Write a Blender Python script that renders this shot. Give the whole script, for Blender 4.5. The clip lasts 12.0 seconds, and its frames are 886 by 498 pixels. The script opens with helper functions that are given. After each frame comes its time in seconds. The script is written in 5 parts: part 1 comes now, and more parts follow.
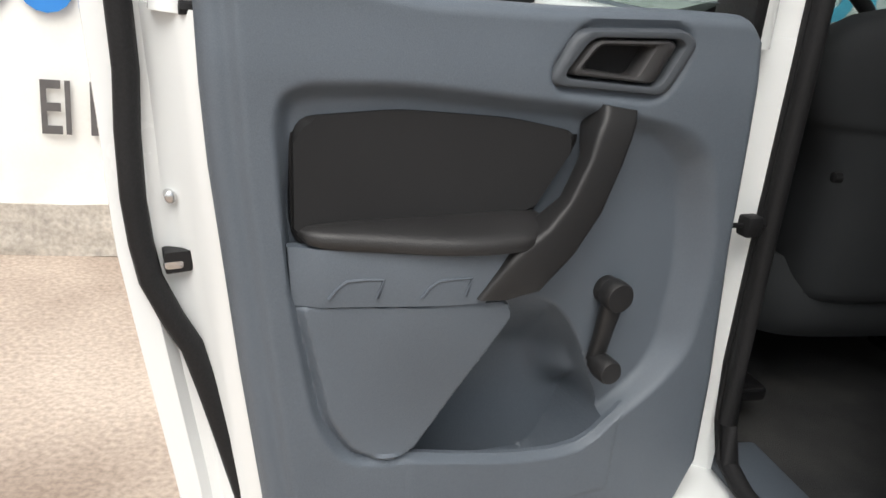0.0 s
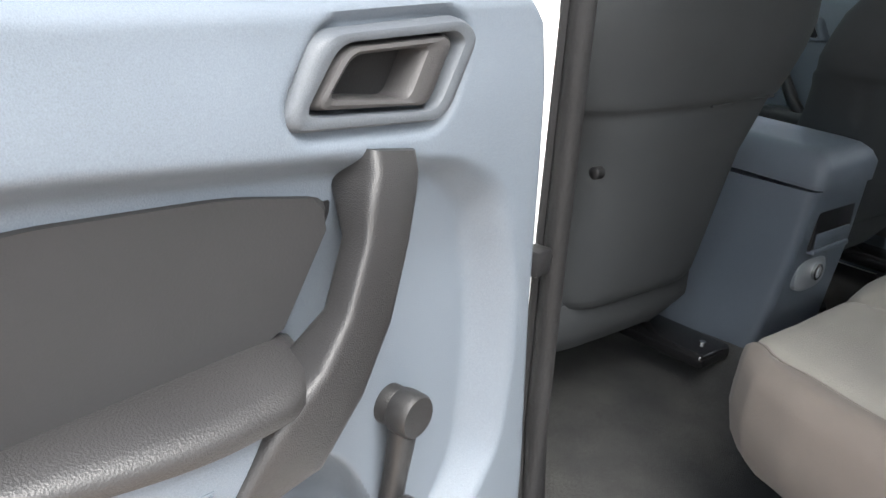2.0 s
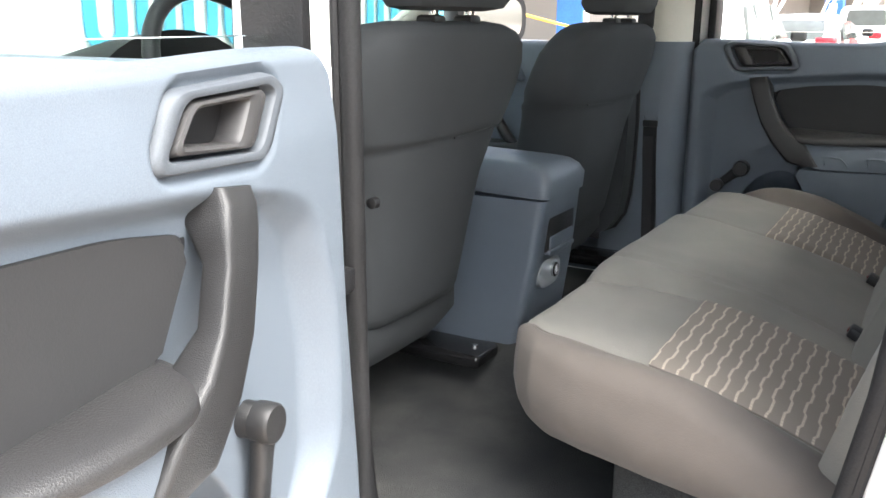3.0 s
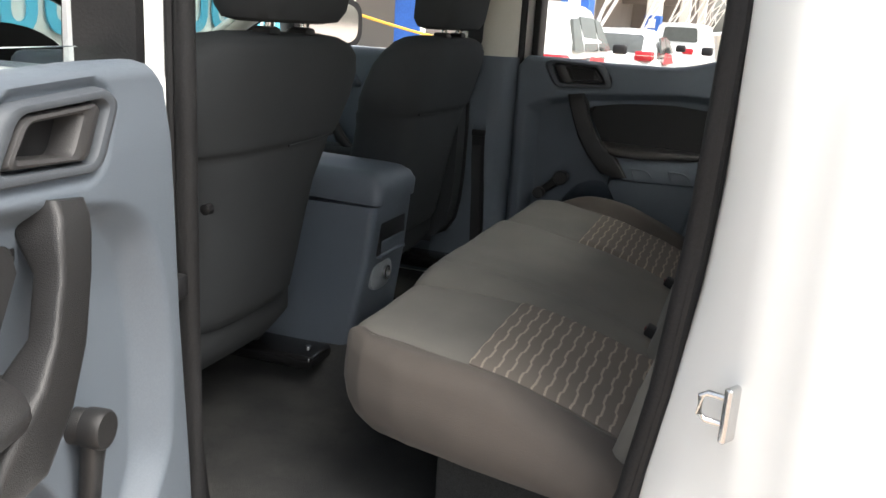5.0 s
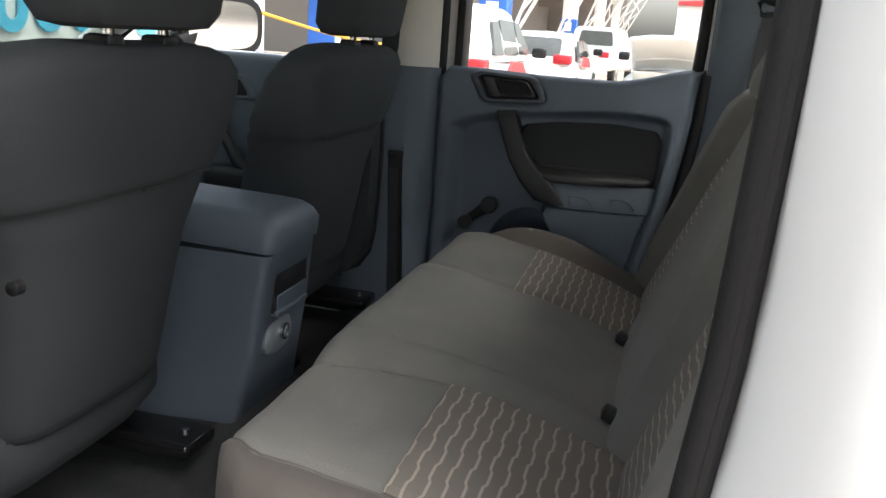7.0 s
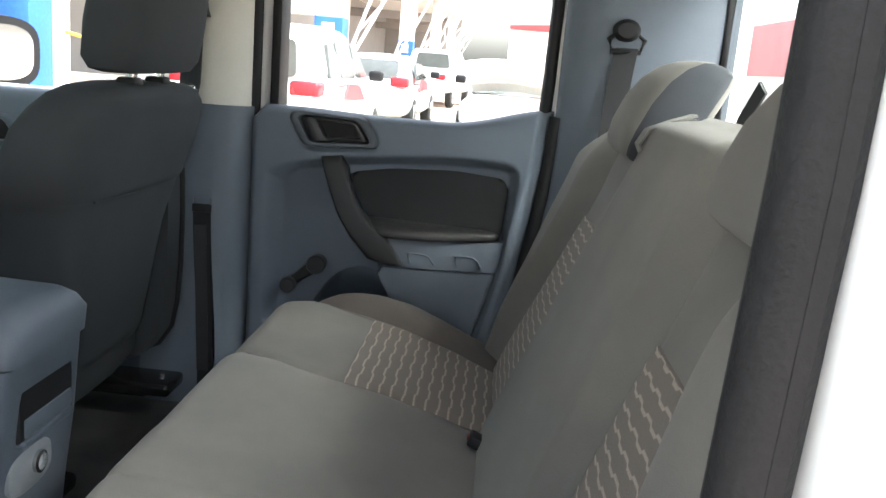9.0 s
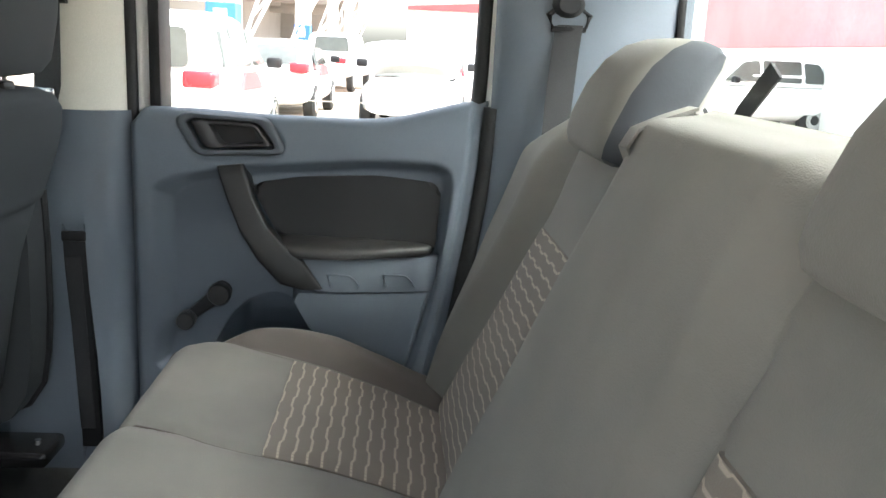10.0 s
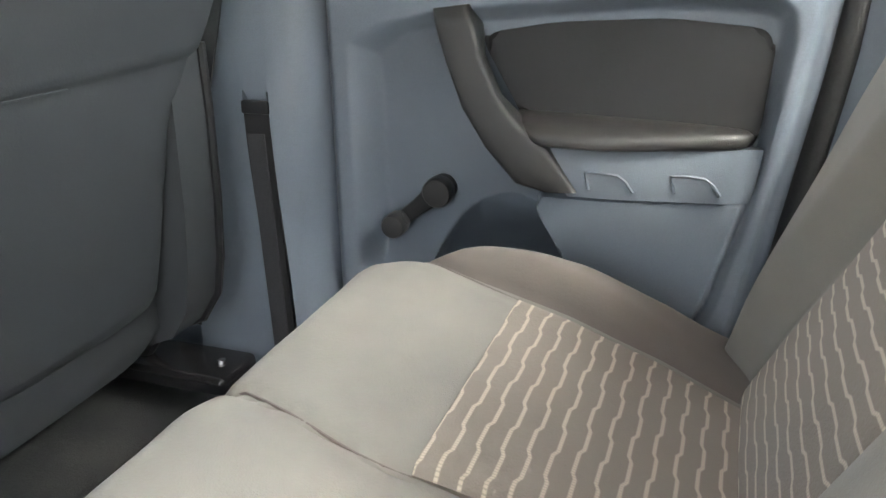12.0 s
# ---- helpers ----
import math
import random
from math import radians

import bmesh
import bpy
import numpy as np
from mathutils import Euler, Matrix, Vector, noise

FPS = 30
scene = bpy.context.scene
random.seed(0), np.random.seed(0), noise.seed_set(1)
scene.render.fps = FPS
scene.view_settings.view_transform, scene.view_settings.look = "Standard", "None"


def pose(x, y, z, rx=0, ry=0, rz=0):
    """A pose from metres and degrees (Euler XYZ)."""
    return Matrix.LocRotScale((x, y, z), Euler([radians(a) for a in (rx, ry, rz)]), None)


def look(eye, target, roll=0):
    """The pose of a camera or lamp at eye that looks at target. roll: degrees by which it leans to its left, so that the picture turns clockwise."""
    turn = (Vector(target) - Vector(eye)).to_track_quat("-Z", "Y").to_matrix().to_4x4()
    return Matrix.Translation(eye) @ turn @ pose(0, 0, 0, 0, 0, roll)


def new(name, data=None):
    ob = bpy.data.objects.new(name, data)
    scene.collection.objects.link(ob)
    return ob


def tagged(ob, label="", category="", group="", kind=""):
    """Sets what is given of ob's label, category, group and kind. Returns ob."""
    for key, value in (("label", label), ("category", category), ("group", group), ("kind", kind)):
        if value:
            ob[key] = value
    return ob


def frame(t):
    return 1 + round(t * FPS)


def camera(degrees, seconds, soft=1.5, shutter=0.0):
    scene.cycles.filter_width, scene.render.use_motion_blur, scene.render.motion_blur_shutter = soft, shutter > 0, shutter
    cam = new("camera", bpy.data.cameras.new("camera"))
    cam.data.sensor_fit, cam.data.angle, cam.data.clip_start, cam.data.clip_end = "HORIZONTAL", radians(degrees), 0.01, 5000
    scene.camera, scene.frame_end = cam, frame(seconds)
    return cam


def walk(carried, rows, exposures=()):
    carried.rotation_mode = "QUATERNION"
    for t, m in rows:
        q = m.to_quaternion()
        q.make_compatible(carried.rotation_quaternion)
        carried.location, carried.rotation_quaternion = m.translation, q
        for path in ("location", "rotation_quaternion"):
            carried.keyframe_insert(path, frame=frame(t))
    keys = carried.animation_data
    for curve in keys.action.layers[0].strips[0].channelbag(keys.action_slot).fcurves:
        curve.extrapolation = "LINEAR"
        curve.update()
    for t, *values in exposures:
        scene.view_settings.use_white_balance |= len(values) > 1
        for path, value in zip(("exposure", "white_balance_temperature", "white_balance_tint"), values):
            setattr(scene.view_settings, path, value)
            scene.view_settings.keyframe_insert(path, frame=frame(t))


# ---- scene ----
cam = camera(55.1, 12.0)
PATH = [
    (0, (-1.483, -0.947, 1.272), (-0.991, 0.873, 0.607), 6.0),
    (0.5, (-1.443, -0.82, 1.263), (-0.847, 0.948, 0.542), 5.5),
    (1, (-1.414, -0.72, 1.262), (-0.726, 1.001, 0.511), 6.8),
    (1.5, (-1.394, -0.62, 1.259), (-0.443, 0.984, 0.536), 6.3),
    (2, (-1.412, -0.537, 1.262), (-0.172, 0.878, 0.585), 3.9),
    (2.5, (-1.461, -0.544, 1.259), (0.012, 0.661, 0.644), 2.8),
    (3, (-1.564, -0.57, 1.255), (0.102, 0.409, 0.739), 0.2),
    (3.5, (-1.657, -0.552, 1.273), (0.138, 0.181, 0.781), 0.5),
    (5.5, (-1.548, -0.611, 1.286), (0.28, 0.019, 0.773), 3.5),
    (6, (-1.448, -0.577, 1.289), (0.391, 0.025, 0.783), 2.9),
    (6.5, (-1.378, -0.538, 1.29), (0.483, -0.011, 0.779), 3.5),
    (8.5, (-1.087, -0.482, 1.322), (0.857, -0.249, 0.91), 4.5),
    (9, (-1.015, -0.486, 1.326), (0.937, -0.383, 0.902), 4.8),
    (9.5, (-0.882, -0.452, 1.332), (1.071, -0.466, 0.902), 4.6),
    (10, (-0.762, -0.442, 1.331), (1.184, -0.552, 0.88), 2.8),
    (10.5, (-0.659, -0.461, 1.312), (1.262, -0.587, 0.77), 1.0),
    (11, (-0.535, -0.481, 1.283), (1.366, -0.506, 0.662), 1.9),
    (11.5, (-0.395, -0.498, 1.249), (1.478, -0.269, 0.584), 1.9),
    (12, (-0.275, -0.486, 1.216), (1.486, 0.135, 0.5), -0.8),
]
EXPOSURES = [(0.0, 0.50, 6550, 8), (1.0, 1.15, 6420, 8), (1.5, 1.85, 6350, 8), (2.0, 2.33, 6420, 8), (2.5, 2.63, 6450, 8), (3.5, 2.88, 6480, 8), (5.5, 1.30, 6700, 8), (6.0, 1.25, 6700, 8),
             (6.5, 1.45, 6600, 8), (8.5, 2.4, 6300, 8), (9.5, 2.95, 6350, 4), (10.0, 3.12, 6400, 5), (10.5, 3.4, 6480, 7), (11.0, 3.55, 6550, 8), (11.5, 3.98, 6650, 8), (12.0, 4.12, 6720, 8)]
walk(cam, [(t, look(eye, target, roll)) for t, eye, target, roll in PATH], EXPOSURES)

# ---- light ----
world = bpy.data.worlds.new("sky")
scene.world = world
world.use_nodes = True
wn = world.node_tree
sky = wn.nodes.new("ShaderNodeTexSky")
sky.sky_type, sky.sun_disc = "NISHITA", False
sky.sun_elevation, sky.sun_rotation = radians(57), radians(202)
sky.air_density, sky.dust_density, sky.ozone_density = 1.2, 4.0, 1.0
haze = wn.nodes.new("ShaderNodeHueSaturation")  # overcast: a paler sky
haze.inputs["Saturation"].default_value = 0.45
wn.links.new(sky.outputs[0], haze.inputs["Color"])
wn.links.new(haze.outputs[0], wn.nodes["Background"].inputs[0])
wn.nodes["Background"].inputs[1].default_value = 0.13
sun = new("sun", bpy.data.lights.new("sun", "SUN"))
sun.data.energy, sun.data.angle, sun.data.color = 1.7, radians(45), (1.0, 0.975, 0.945)
sun.matrix_world = look((-1.9, -4.6, 7.8), (0, 0, 0))


# ---- materials ----
def links(mat):
    nt = mat.node_tree
    return nt, nt.nodes["Principled BSDF"], nt.nodes, nt.links


def surface(name, colour, rough=0.6, metal=0.0, grain=0.0, grain_size=400.0, mottle=0.12, mottle_size=6.0, bump=0.0,
            sheen=0.0, coat=0.0, spec=0.5, tint=None):
    """A surface with variation at two scales: broad mottling and fine grain, both in colour and relief."""
    mat = bpy.data.materials.new(name)
    mat.use_nodes = True
    nt, bsdf, nodes, wire = links(mat)
    coord = nodes.new("ShaderNodeTexCoord")
    broad = nodes.new("ShaderNodeTexNoise")
    broad.inputs["Scale"].default_value, broad.inputs["Detail"].default_value = mottle_size, 5.0
    fine = nodes.new("ShaderNodeTexNoise")
    fine.inputs["Scale"].default_value, fine.inputs["Detail"].default_value = grain_size, 2.0
    for n in (broad, fine):
        wire.new(coord.outputs["Object"], n.inputs["Vector"])
    dark = [c * (1 - mottle) for c in colour]
    light = [min(1.0, c * (1 + mottle)) for c in (tint or colour)]
    ramp = nodes.new("ShaderNodeValToRGB")
    ramp.color_ramp.elements[0].position, ramp.color_ramp.elements[1].position = 0.3, 0.7
    ramp.color_ramp.elements[0].color, ramp.color_ramp.elements[1].color = (*dark, 1), (*light, 1)
    wire.new(broad.outputs["Fac"], ramp.inputs["Fac"])
    mix = nodes.new("ShaderNodeMix")
    mix.data_type, mix.blend_type = "RGBA", "OVERLAY"
    mix.inputs["Factor"].default_value = grain
    wire.new(ramp.outputs["Color"], mix.inputs[6])
    wire.new(fine.outputs["Fac"], mix.inputs[7])
    wire.new(mix.outputs[2], bsdf.inputs["Base Color"])
    rr = nodes.new("ShaderNodeMapRange")
    rr.inputs["To Min"].default_value, rr.inputs["To Max"].default_value = max(0.02, rough - 0.08), min(1, rough + 0.08)
    wire.new(broad.outputs["Fac"], rr.inputs["Value"])
    wire.new(rr.outputs[0], bsdf.inputs["Roughness"])
    bsdf.inputs["Metallic"].default_value = metal
    bsdf.inputs["Specular IOR Level"].default_value = spec
    bsdf.inputs["Sheen Weight"].default_value = sheen
    bsdf.inputs["Coat Weight"].default_value = coat
    if bump:
        b = nodes.new("ShaderNodeBump")
        b.inputs["Strength"].default_value, b.inputs["Distance"].default_value = bump, 0.002
        wire.new(fine.outputs["Fac"], b.inputs["Height"])
        wire.new(b.outputs[0], bsdf.inputs["Normal"])
    return mat


def woven(name, colour, thread=0.0016, relief=0.5, rough=0.95, mottle=0.1, soil=None, sheen=0.08, spec=0.15):
    """Upholstery cloth: fine crossed threads as relief and slight colour change, with soft soiling."""
    mat = surface(name, colour, rough, mottle=mottle, mottle_size=5.0, spec=spec, sheen=sheen, tint=soil)
    nt, bsdf, nodes, wire = links(mat)
    coord = nodes.new("ShaderNodeTexCoord")
    heights = []
    for share in (0.5, 1.2):
        w = nodes.new("ShaderNodeTexNoise")
        w.inputs["Scale"].default_value, w.inputs["Detail"].default_value = share / thread, 1.0
        wire.new(coord.outputs["Object"], w.inputs["Vector"])
        heights.append(w)
    add = nodes.new("ShaderNodeMath")
    wire.new(heights[0].outputs["Fac"], add.inputs[0])
    wire.new(heights[1].outputs["Fac"], add.inputs[1])
    b = nodes.new("ShaderNodeBump")
    b.inputs["Strength"].default_value, b.inputs["Distance"].default_value = relief, 0.0006
    wire.new(add.outputs[0], b.inputs["Height"])
    wire.new(b.outputs[0], bsdf.inputs["Normal"])
    return mat


def striped(name, ground, line, pitch=0.0184):
    """Patterned seat cloth: pale jogged lines across the seat, along the first UV direction."""
    mat = woven(name, ground, thread=0.0022, relief=0.7)
    nt, bsdf, nodes, wire = links(mat)
    base = bsdf.inputs["Base Color"].links[0].from_socket
    uv = nodes.new("ShaderNodeUVMap")
    sep = nodes.new("ShaderNodeSeparateXYZ")
    wire.new(uv.outputs[0], sep.inputs[0])

    def calc(op, a, b=None, clamp=False):
        n = nodes.new("ShaderNodeMath")
        n.operation, n.use_clamp = op, clamp
        for k, v in ((0, a), (1, b)):
            if v is None:
                continue
            if isinstance(v, (int, float)):
                n.inputs[k].default_value = v
            else:
                wire.new(v, n.inputs[k])
        return n.outputs[0]

    row = calc("FLOOR", calc("DIVIDE", sep.outputs[1], pitch))
    shift = calc("MULTIPLY", calc("SINE", calc("MULTIPLY", row, 2.3)), 0.012)
    along = calc("ADD", sep.outputs[0], shift)
    saw = calc("PINGPONG", along, 0.036)
    jog = calc("MULTIPLY", calc("SUBTRACT", saw, 0.0145), 1 / 0.007, clamp=True)
    off = calc("MULTIPLY", calc("SUBTRACT", jog, 0.5), 0.0029)
    v = calc("ADD", sep.outputs[1], off)
    inside = calc("ABSOLUTE", calc("SUBTRACT", calc("FRACT", calc("DIVIDE", v, pitch)), 0.5))
    mask = calc("MULTIPLY", calc("SUBTRACT", 0.125, inside), 1 / 0.07, clamp=True)
    stitch = calc("ADD", calc("MULTIPLY", calc("GREATER_THAN", calc("FRACT", calc("DIVIDE", sep.outputs[0], 0.0032)), 0.35), 0.45), 0.55)
    fac = calc("MULTIPLY", mask, stitch)
    mix = nodes.new("ShaderNodeMix")
    mix.data_type = "RGBA"
    wire.new(fac, mix.inputs["Factor"])
    wire.new(base, mix.inputs[6])
    mix.inputs[7].default_value = (*line, 1)
    wire.new(mix.outputs[2], bsdf.inputs["Base Color"])
    return mat


def glass(name, colour=(0.92, 0.97, 0.95)):
    mat = bpy.data.materials.new(name)
    mat.use_nodes = True
    bsdf = mat.node_tree.nodes["Principled BSDF"]
    bsdf.inputs["Base Color"].default_value = (*colour, 1)
    bsdf.inputs["Transmission Weight"].default_value, bsdf.inputs["Roughness"].default_value = 1.0, 0.0
    bsdf.inputs["IOR"].default_value = 1.05
    return mat


PLASTIC = surface("door_plastic", (0.105, 0.124, 0.148), 0.45, spec=0.35, grain=0.25, grain_size=900, mottle=0.05, bump=0.25)
PLASTIC_DARK = surface("console_plastic", (0.085, 0.102, 0.125), 0.45, grain=0.25, grain_size=900, mottle=0.05, bump=0.25)
TRIM_CREAM = surface("pillar_cream", (0.52, 0.50, 0.45), 0.6, grain=0.2, grain_size=700, mottle=0.04, bump=0.2)
BEZEL = surface("bezel_plastic", (0.066, 0.074, 0.085), 0.5, spec=0.35, grain=0.25, grain_size=900, mottle=0.05, bump=0.25)
HANDLE = surface("handle_plastic", (0.0185, 0.0183, 0.019), 0.40, spec=0.4, grain=0.3, grain_size=900, mottle=0.08, bump=0.3)
LEVER = surface("lever_plastic", (0.040, 0.039, 0.040), 0.42, spec=0.4, grain=0.25, grain_size=900, mottle=0.06, bump=0.25)
BLACK = surface("black_plastic", (0.011, 0.011, 0.012), 0.5, spec=0.3, grain=0.2, grain_size=600, mottle=0.1, bump=0.2)
RUBBER = surface("weatherstrip_rubber", (0.013, 0.013, 0.014), 0.62, spec=0.25, grain=0.3, grain_size=300, mottle=0.2, bump=0.3)
VINYL = surface("armrest_vinyl", (0.021, 0.0205, 0.021), 0.42, spec=0.45, grain=0.35, grain_size=650, mottle=0.08, bump=0.3)
MESH = woven("door_insert_cloth", (0.0225, 0.0228, 0.024), thread=0.0017, relief=0.3, rough=0.8, sheen=0.0, spec=0.2)
CLOTH = woven("seat_cloth", (0.156, 0.151, 0.138), relief=0.45, mottle=0.13, soil=(0.166, 0.158, 0.142))
# brown side cloth, darkened further to hold the shade on the bench's end
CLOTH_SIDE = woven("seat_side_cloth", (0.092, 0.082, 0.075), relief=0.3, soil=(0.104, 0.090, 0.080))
CLOTH_FRONT = woven("front_seat_cloth", (0.037, 0.040, 0.043), relief=0.3, sheen=0.0)
CLOTH_REST = woven("head_restraint_side_cloth", (0.046, 0.050, 0.056), relief=0.25)
STRIPE = striped("striped_seat_cloth", (0.168, 0.147, 0.128), (0.385, 0.335, 0.272))
CARPET = surface("carpet", (0.026, 0.028, 0.030), 1.0, grain=0.8, grain_size=500, mottle=0.25, mottle_size=9, bump=1.0, tint=(0.038, 0.038, 0.037))
PAINT = surface("white_paint", (0.80, 0.82, 0.82), 0.25, grain=0.02, mottle=0.015, coat=0.6)
CHROME = surface("steel", (0.62, 0.62, 0.62), 0.22, metal=1.0, grain=0.1, mottle=0.1)
WEBBING = surface("belt_webbing", (0.018, 0.018, 0.020), 0.75, grain=0.5, grain_size=500, mottle=0.1, bump=0.5)
GLASS = glass("window_glass")
# windscreen tint added far deeper than real glass, to cut daylight in the cab
TINTED = glass("windscreen_glass", (0.26, 0.31, 0.30))


# ---- mesh builders ----
def emit(name, bm, material, smooth=True):
    me = bpy.data.meshes.new(name)
    bmesh.ops.recalc_face_normals(bm, faces=bm.faces)
    bm.to_mesh(me)
    bm.free()
    me.materials.append(material)
    for p in me.polygons:
        p.use_smooth = smooth
    if smooth:
        me.set_sharp_from_angle(angle=radians(42))
    return me


def part(name, bm, material, parent, label="", smooth=True):
    ob = new(name, emit(name, bm, material, smooth))
    ob.parent = parent
    if label:
        ob["label"] = label
    return ob


def thing(name, bm, material, label, category, smooth=True, group="", kind=""):
    return tagged(new(name, emit(name, bm, material, smooth)), label, category, group, kind)


def root(name, label, category, m=None, group="", kind=""):
    ob = tagged(new(name), label, category, group, kind)
    ob.empty_display_size = 0.05
    if m is not None:
        ob.matrix_world = m
    return ob


def rbox(x0, x1, y0, y1, z0, z1, bevel=0.01, seg=2, bm=None, m=None):
    bm = bm or bmesh.new()
    got = bmesh.ops.create_cube(bm, size=1.0)["verts"]
    for v in got:
        v.co = Vector(((x0 + x1) / 2 + v.co.x * (x1 - x0), (y0 + y1) / 2 + v.co.y * (y1 - y0), (z0 + z1) / 2 + v.co.z * (z1 - z0)))
    edges = list({e for v in got for e in v.link_edges})
    if bevel:
        out = bmesh.ops.bevel(bm, geom=edges, offset=bevel, segments=seg, affect="EDGES", profile=0.5, clamp_overlap=True)
        got = list({v for f in out["faces"] for v in f.verts} | {v for v in got if v.is_valid})
    if m is not None:
        for v in got:
            v.co = m @ v.co
    return bm


def loft(rings, bm=None, caps=True, closed=False):
    """Skin over rings of equal length."""
    bm = bm or bmesh.new()
    rows = [[bm.verts.new(p) for p in ring] for ring in rings]
    n = len(rows[0])
    pairs = list(zip(rows, rows[1:])) + ([(rows[-1], rows[0])] if closed else [])
    for a, b in pairs:
        for i in range(n):
            bm.faces.new((a[i], a[(i + 1) % n], b[(i + 1) % n], b[i]))
    if caps and not closed:
        bm.faces.new(rows[0][::-1])
        bm.faces.new(rows[-1])
    return bm


def tube(points, radius, n=10, bm=None, closed=False, flat=1.0):
    """A round or flattened bar along points; radius may be a list."""
    pts = [Vector(p) for p in points]
    rings = []
    up = Vector((0.13, 0.21, 0.97))
    for i, p in enumerate(pts):
        if closed:
            d = pts[(i + 1) % len(pts)] - pts[i - 1]
        else:
            d = pts[min(i + 1, len(pts) - 1)] - pts[max(i - 1, 0)]
        d.normalize()
        s = d.cross(up).normalized()
        q = s.cross(d)
        r = radius[i] if isinstance(radius, (list, tuple)) else radius
        rings.append([p + s * (r * math.cos(a)) + q * (r * flat * math.sin(a)) for a in [2 * math.pi * k / n for k in range(n)]])
    return loft(rings, bm, closed=closed)


def prism(outline, place, depth, bm=None, bevel=0.0, seg=2):
    """A flat outline of (a, b), pushed through depth c0..c1 by place(a, b, c)."""
    bm = bm or bmesh.new()
    lo = [bm.verts.new(place(a, b, depth[0])) for a, b in outline]
    hi = [bm.verts.new(place(a, b, depth[1])) for a, b in outline]
    bm.faces.new(lo[::-1])
    top = bm.faces.new(hi)
    n = len(outline)
    for i in range(n):
        bm.faces.new((lo[i], lo[(i + 1) % n], hi[(i + 1) % n], hi[i]))
    if bevel:
        bmesh.ops.bevel(bm, geom=list(top.edges), offset=bevel, segments=seg, affect="EDGES", profile=0.5, clamp_overlap=True)
    return bm


def smoothstep(a, b, x):
    t = min(1.0, max(0.0, (x - a) / (b - a)))
    return t * t * (3 - 2 * t)


def rounded(outline, r, n=5):
    """An outline with its corners rounded."""
    out, k = [], len(outline)
    for i in range(k):
        p, a, b = Vector(outline[i]), Vector(outline[i - 1]), Vector(outline[(i + 1) % k])
        ra = min(r, 0.45 * (a - p).length, 0.45 * (b - p).length)
        s, e = p + (a - p).normalized() * ra, p + (b - p).normalized() * ra
        for j in range(n + 1):
            t = j / n
            q = s * (1 - t) ** 2 + p * 2 * t * (1 - t) + e * t * t
            out.append((q.x, q.y))
    return out


def inside(outline, x, y):
    """Signed distance to an outline: positive inside."""
    best, odd, n = 1e9, False, len(outline)
    for i in range(n):
        x0, y0 = outline[i]
        x1, y1 = outline[(i + 1) % n]
        dx, dy = x1 - x0, y1 - y0
        t = max(0.0, min(1.0, ((x - x0) * dx + (y - y0) * dy) / (dx * dx + dy * dy + 1e-12)))
        best = min(best, math.hypot(x - x0 - t * dx, y - y0 - t * dy))
        if (y0 > y) != (y1 > y) and x < x0 + (y - y0) / (y1 - y0) * dx:
            odd = not odd
    return best if odd else -best


def sheet(f, nu, nv, back=None, uv=None, closed=True):
    """A curved sheet from f(s, t), with s and t from 0 to 1; back(p) gives the rim's rear edge, which closes it into a slab unless closed is off."""
    bm = bmesh.new()
    grid = [[bm.verts.new(f(i / nu, j / nv)) for i in range(nu + 1)] for j in range(nv + 1)]
    layer = bm.loops.layers.uv.new("UVMap") if uv else None
    for j in range(nv):
        for i in range(nu):
            face = bm.faces.new((grid[j][i], grid[j][i + 1], grid[j + 1][i + 1], grid[j + 1][i]))
            if uv:
                for loop, (a, b) in zip(face.loops, ((i, j), (i + 1, j), (i + 1, j + 1), (i, j + 1))):
                    loop[layer].uv = uv(a / nu, b / nv)
    if back:
        rim = grid[0][:-1] + [r[-1] for r in grid[:-1]] + grid[-1][:0:-1] + [r[0] for r in grid[:0:-1]]
        rear = [bm.verts.new(back(v.co)) for v in rim]
        n = len(rim)
        for i in range(n):
            bm.faces.new((rim[i], rim[(i + 1) % n], rear[(i + 1) % n], rear[i]))
        if closed:
            bm.faces.new(rear)
    return bm


def piecewise(table, x):
    for (x0, y0), (x1, y1) in zip(table, table[1:]):
        if x <= x1 or (x1, y1) == table[-1]:
            t = min(1.0, max(0.0, (x - x0) / (x1 - x0)))
            return y0 + (y1 - y0) * t
    return table[-1][1]


# ---- the truck's doors ----
# A rear door is built about its front inner edge: w inward from the trim plane, u rearward, z up.
REAR_EDGE = [(0.45, 0.505), (0.65, 0.541), (0.83, 0.572), (0.96, 0.592), (1.05, 0.606), (1.13, 0.615), (1.25, 0.624)]
FRONT_EDGE = [(0.45, -0.03), (0.55, -0.05), (0.62, -0.078), (0.75, -0.073), (0.95, -0.054), (1.08, -0.048), (1.20, -0.040), (1.26, -0.036)]
SKIN_EDGE = [(0.42, 0.59), (0.638, 0.628), (0.82, 0.665), (0.95, 0.69), (1.06, 0.70), (1.195, 0.715), (1.30, 0.72)]
RECESS = [(0.547, 1.10), (0.542, 1.125), (0.52, 1.135), (0.42, 1.138), (0.184, 1.118), (0.07, 1.098), (0.02, 1.07), (-0.01, 0.98), (-0.018, 0.893),
          (-0.008, 0.80), (0.03, 0.752), (0.092, 0.708), (0.134, 0.680), (0.22, 0.674), (0.37, 0.698), (0.455, 0.706), (0.492, 0.763), (0.525, 0.907)]
APRON = [(0.522, 0.912), (0.482, 0.763), (0.45, 0.715), (0.415, 0.70), (0.372, 0.70), (0.345, 0.74), (0.266, 0.884), (0.278, 0.912)]
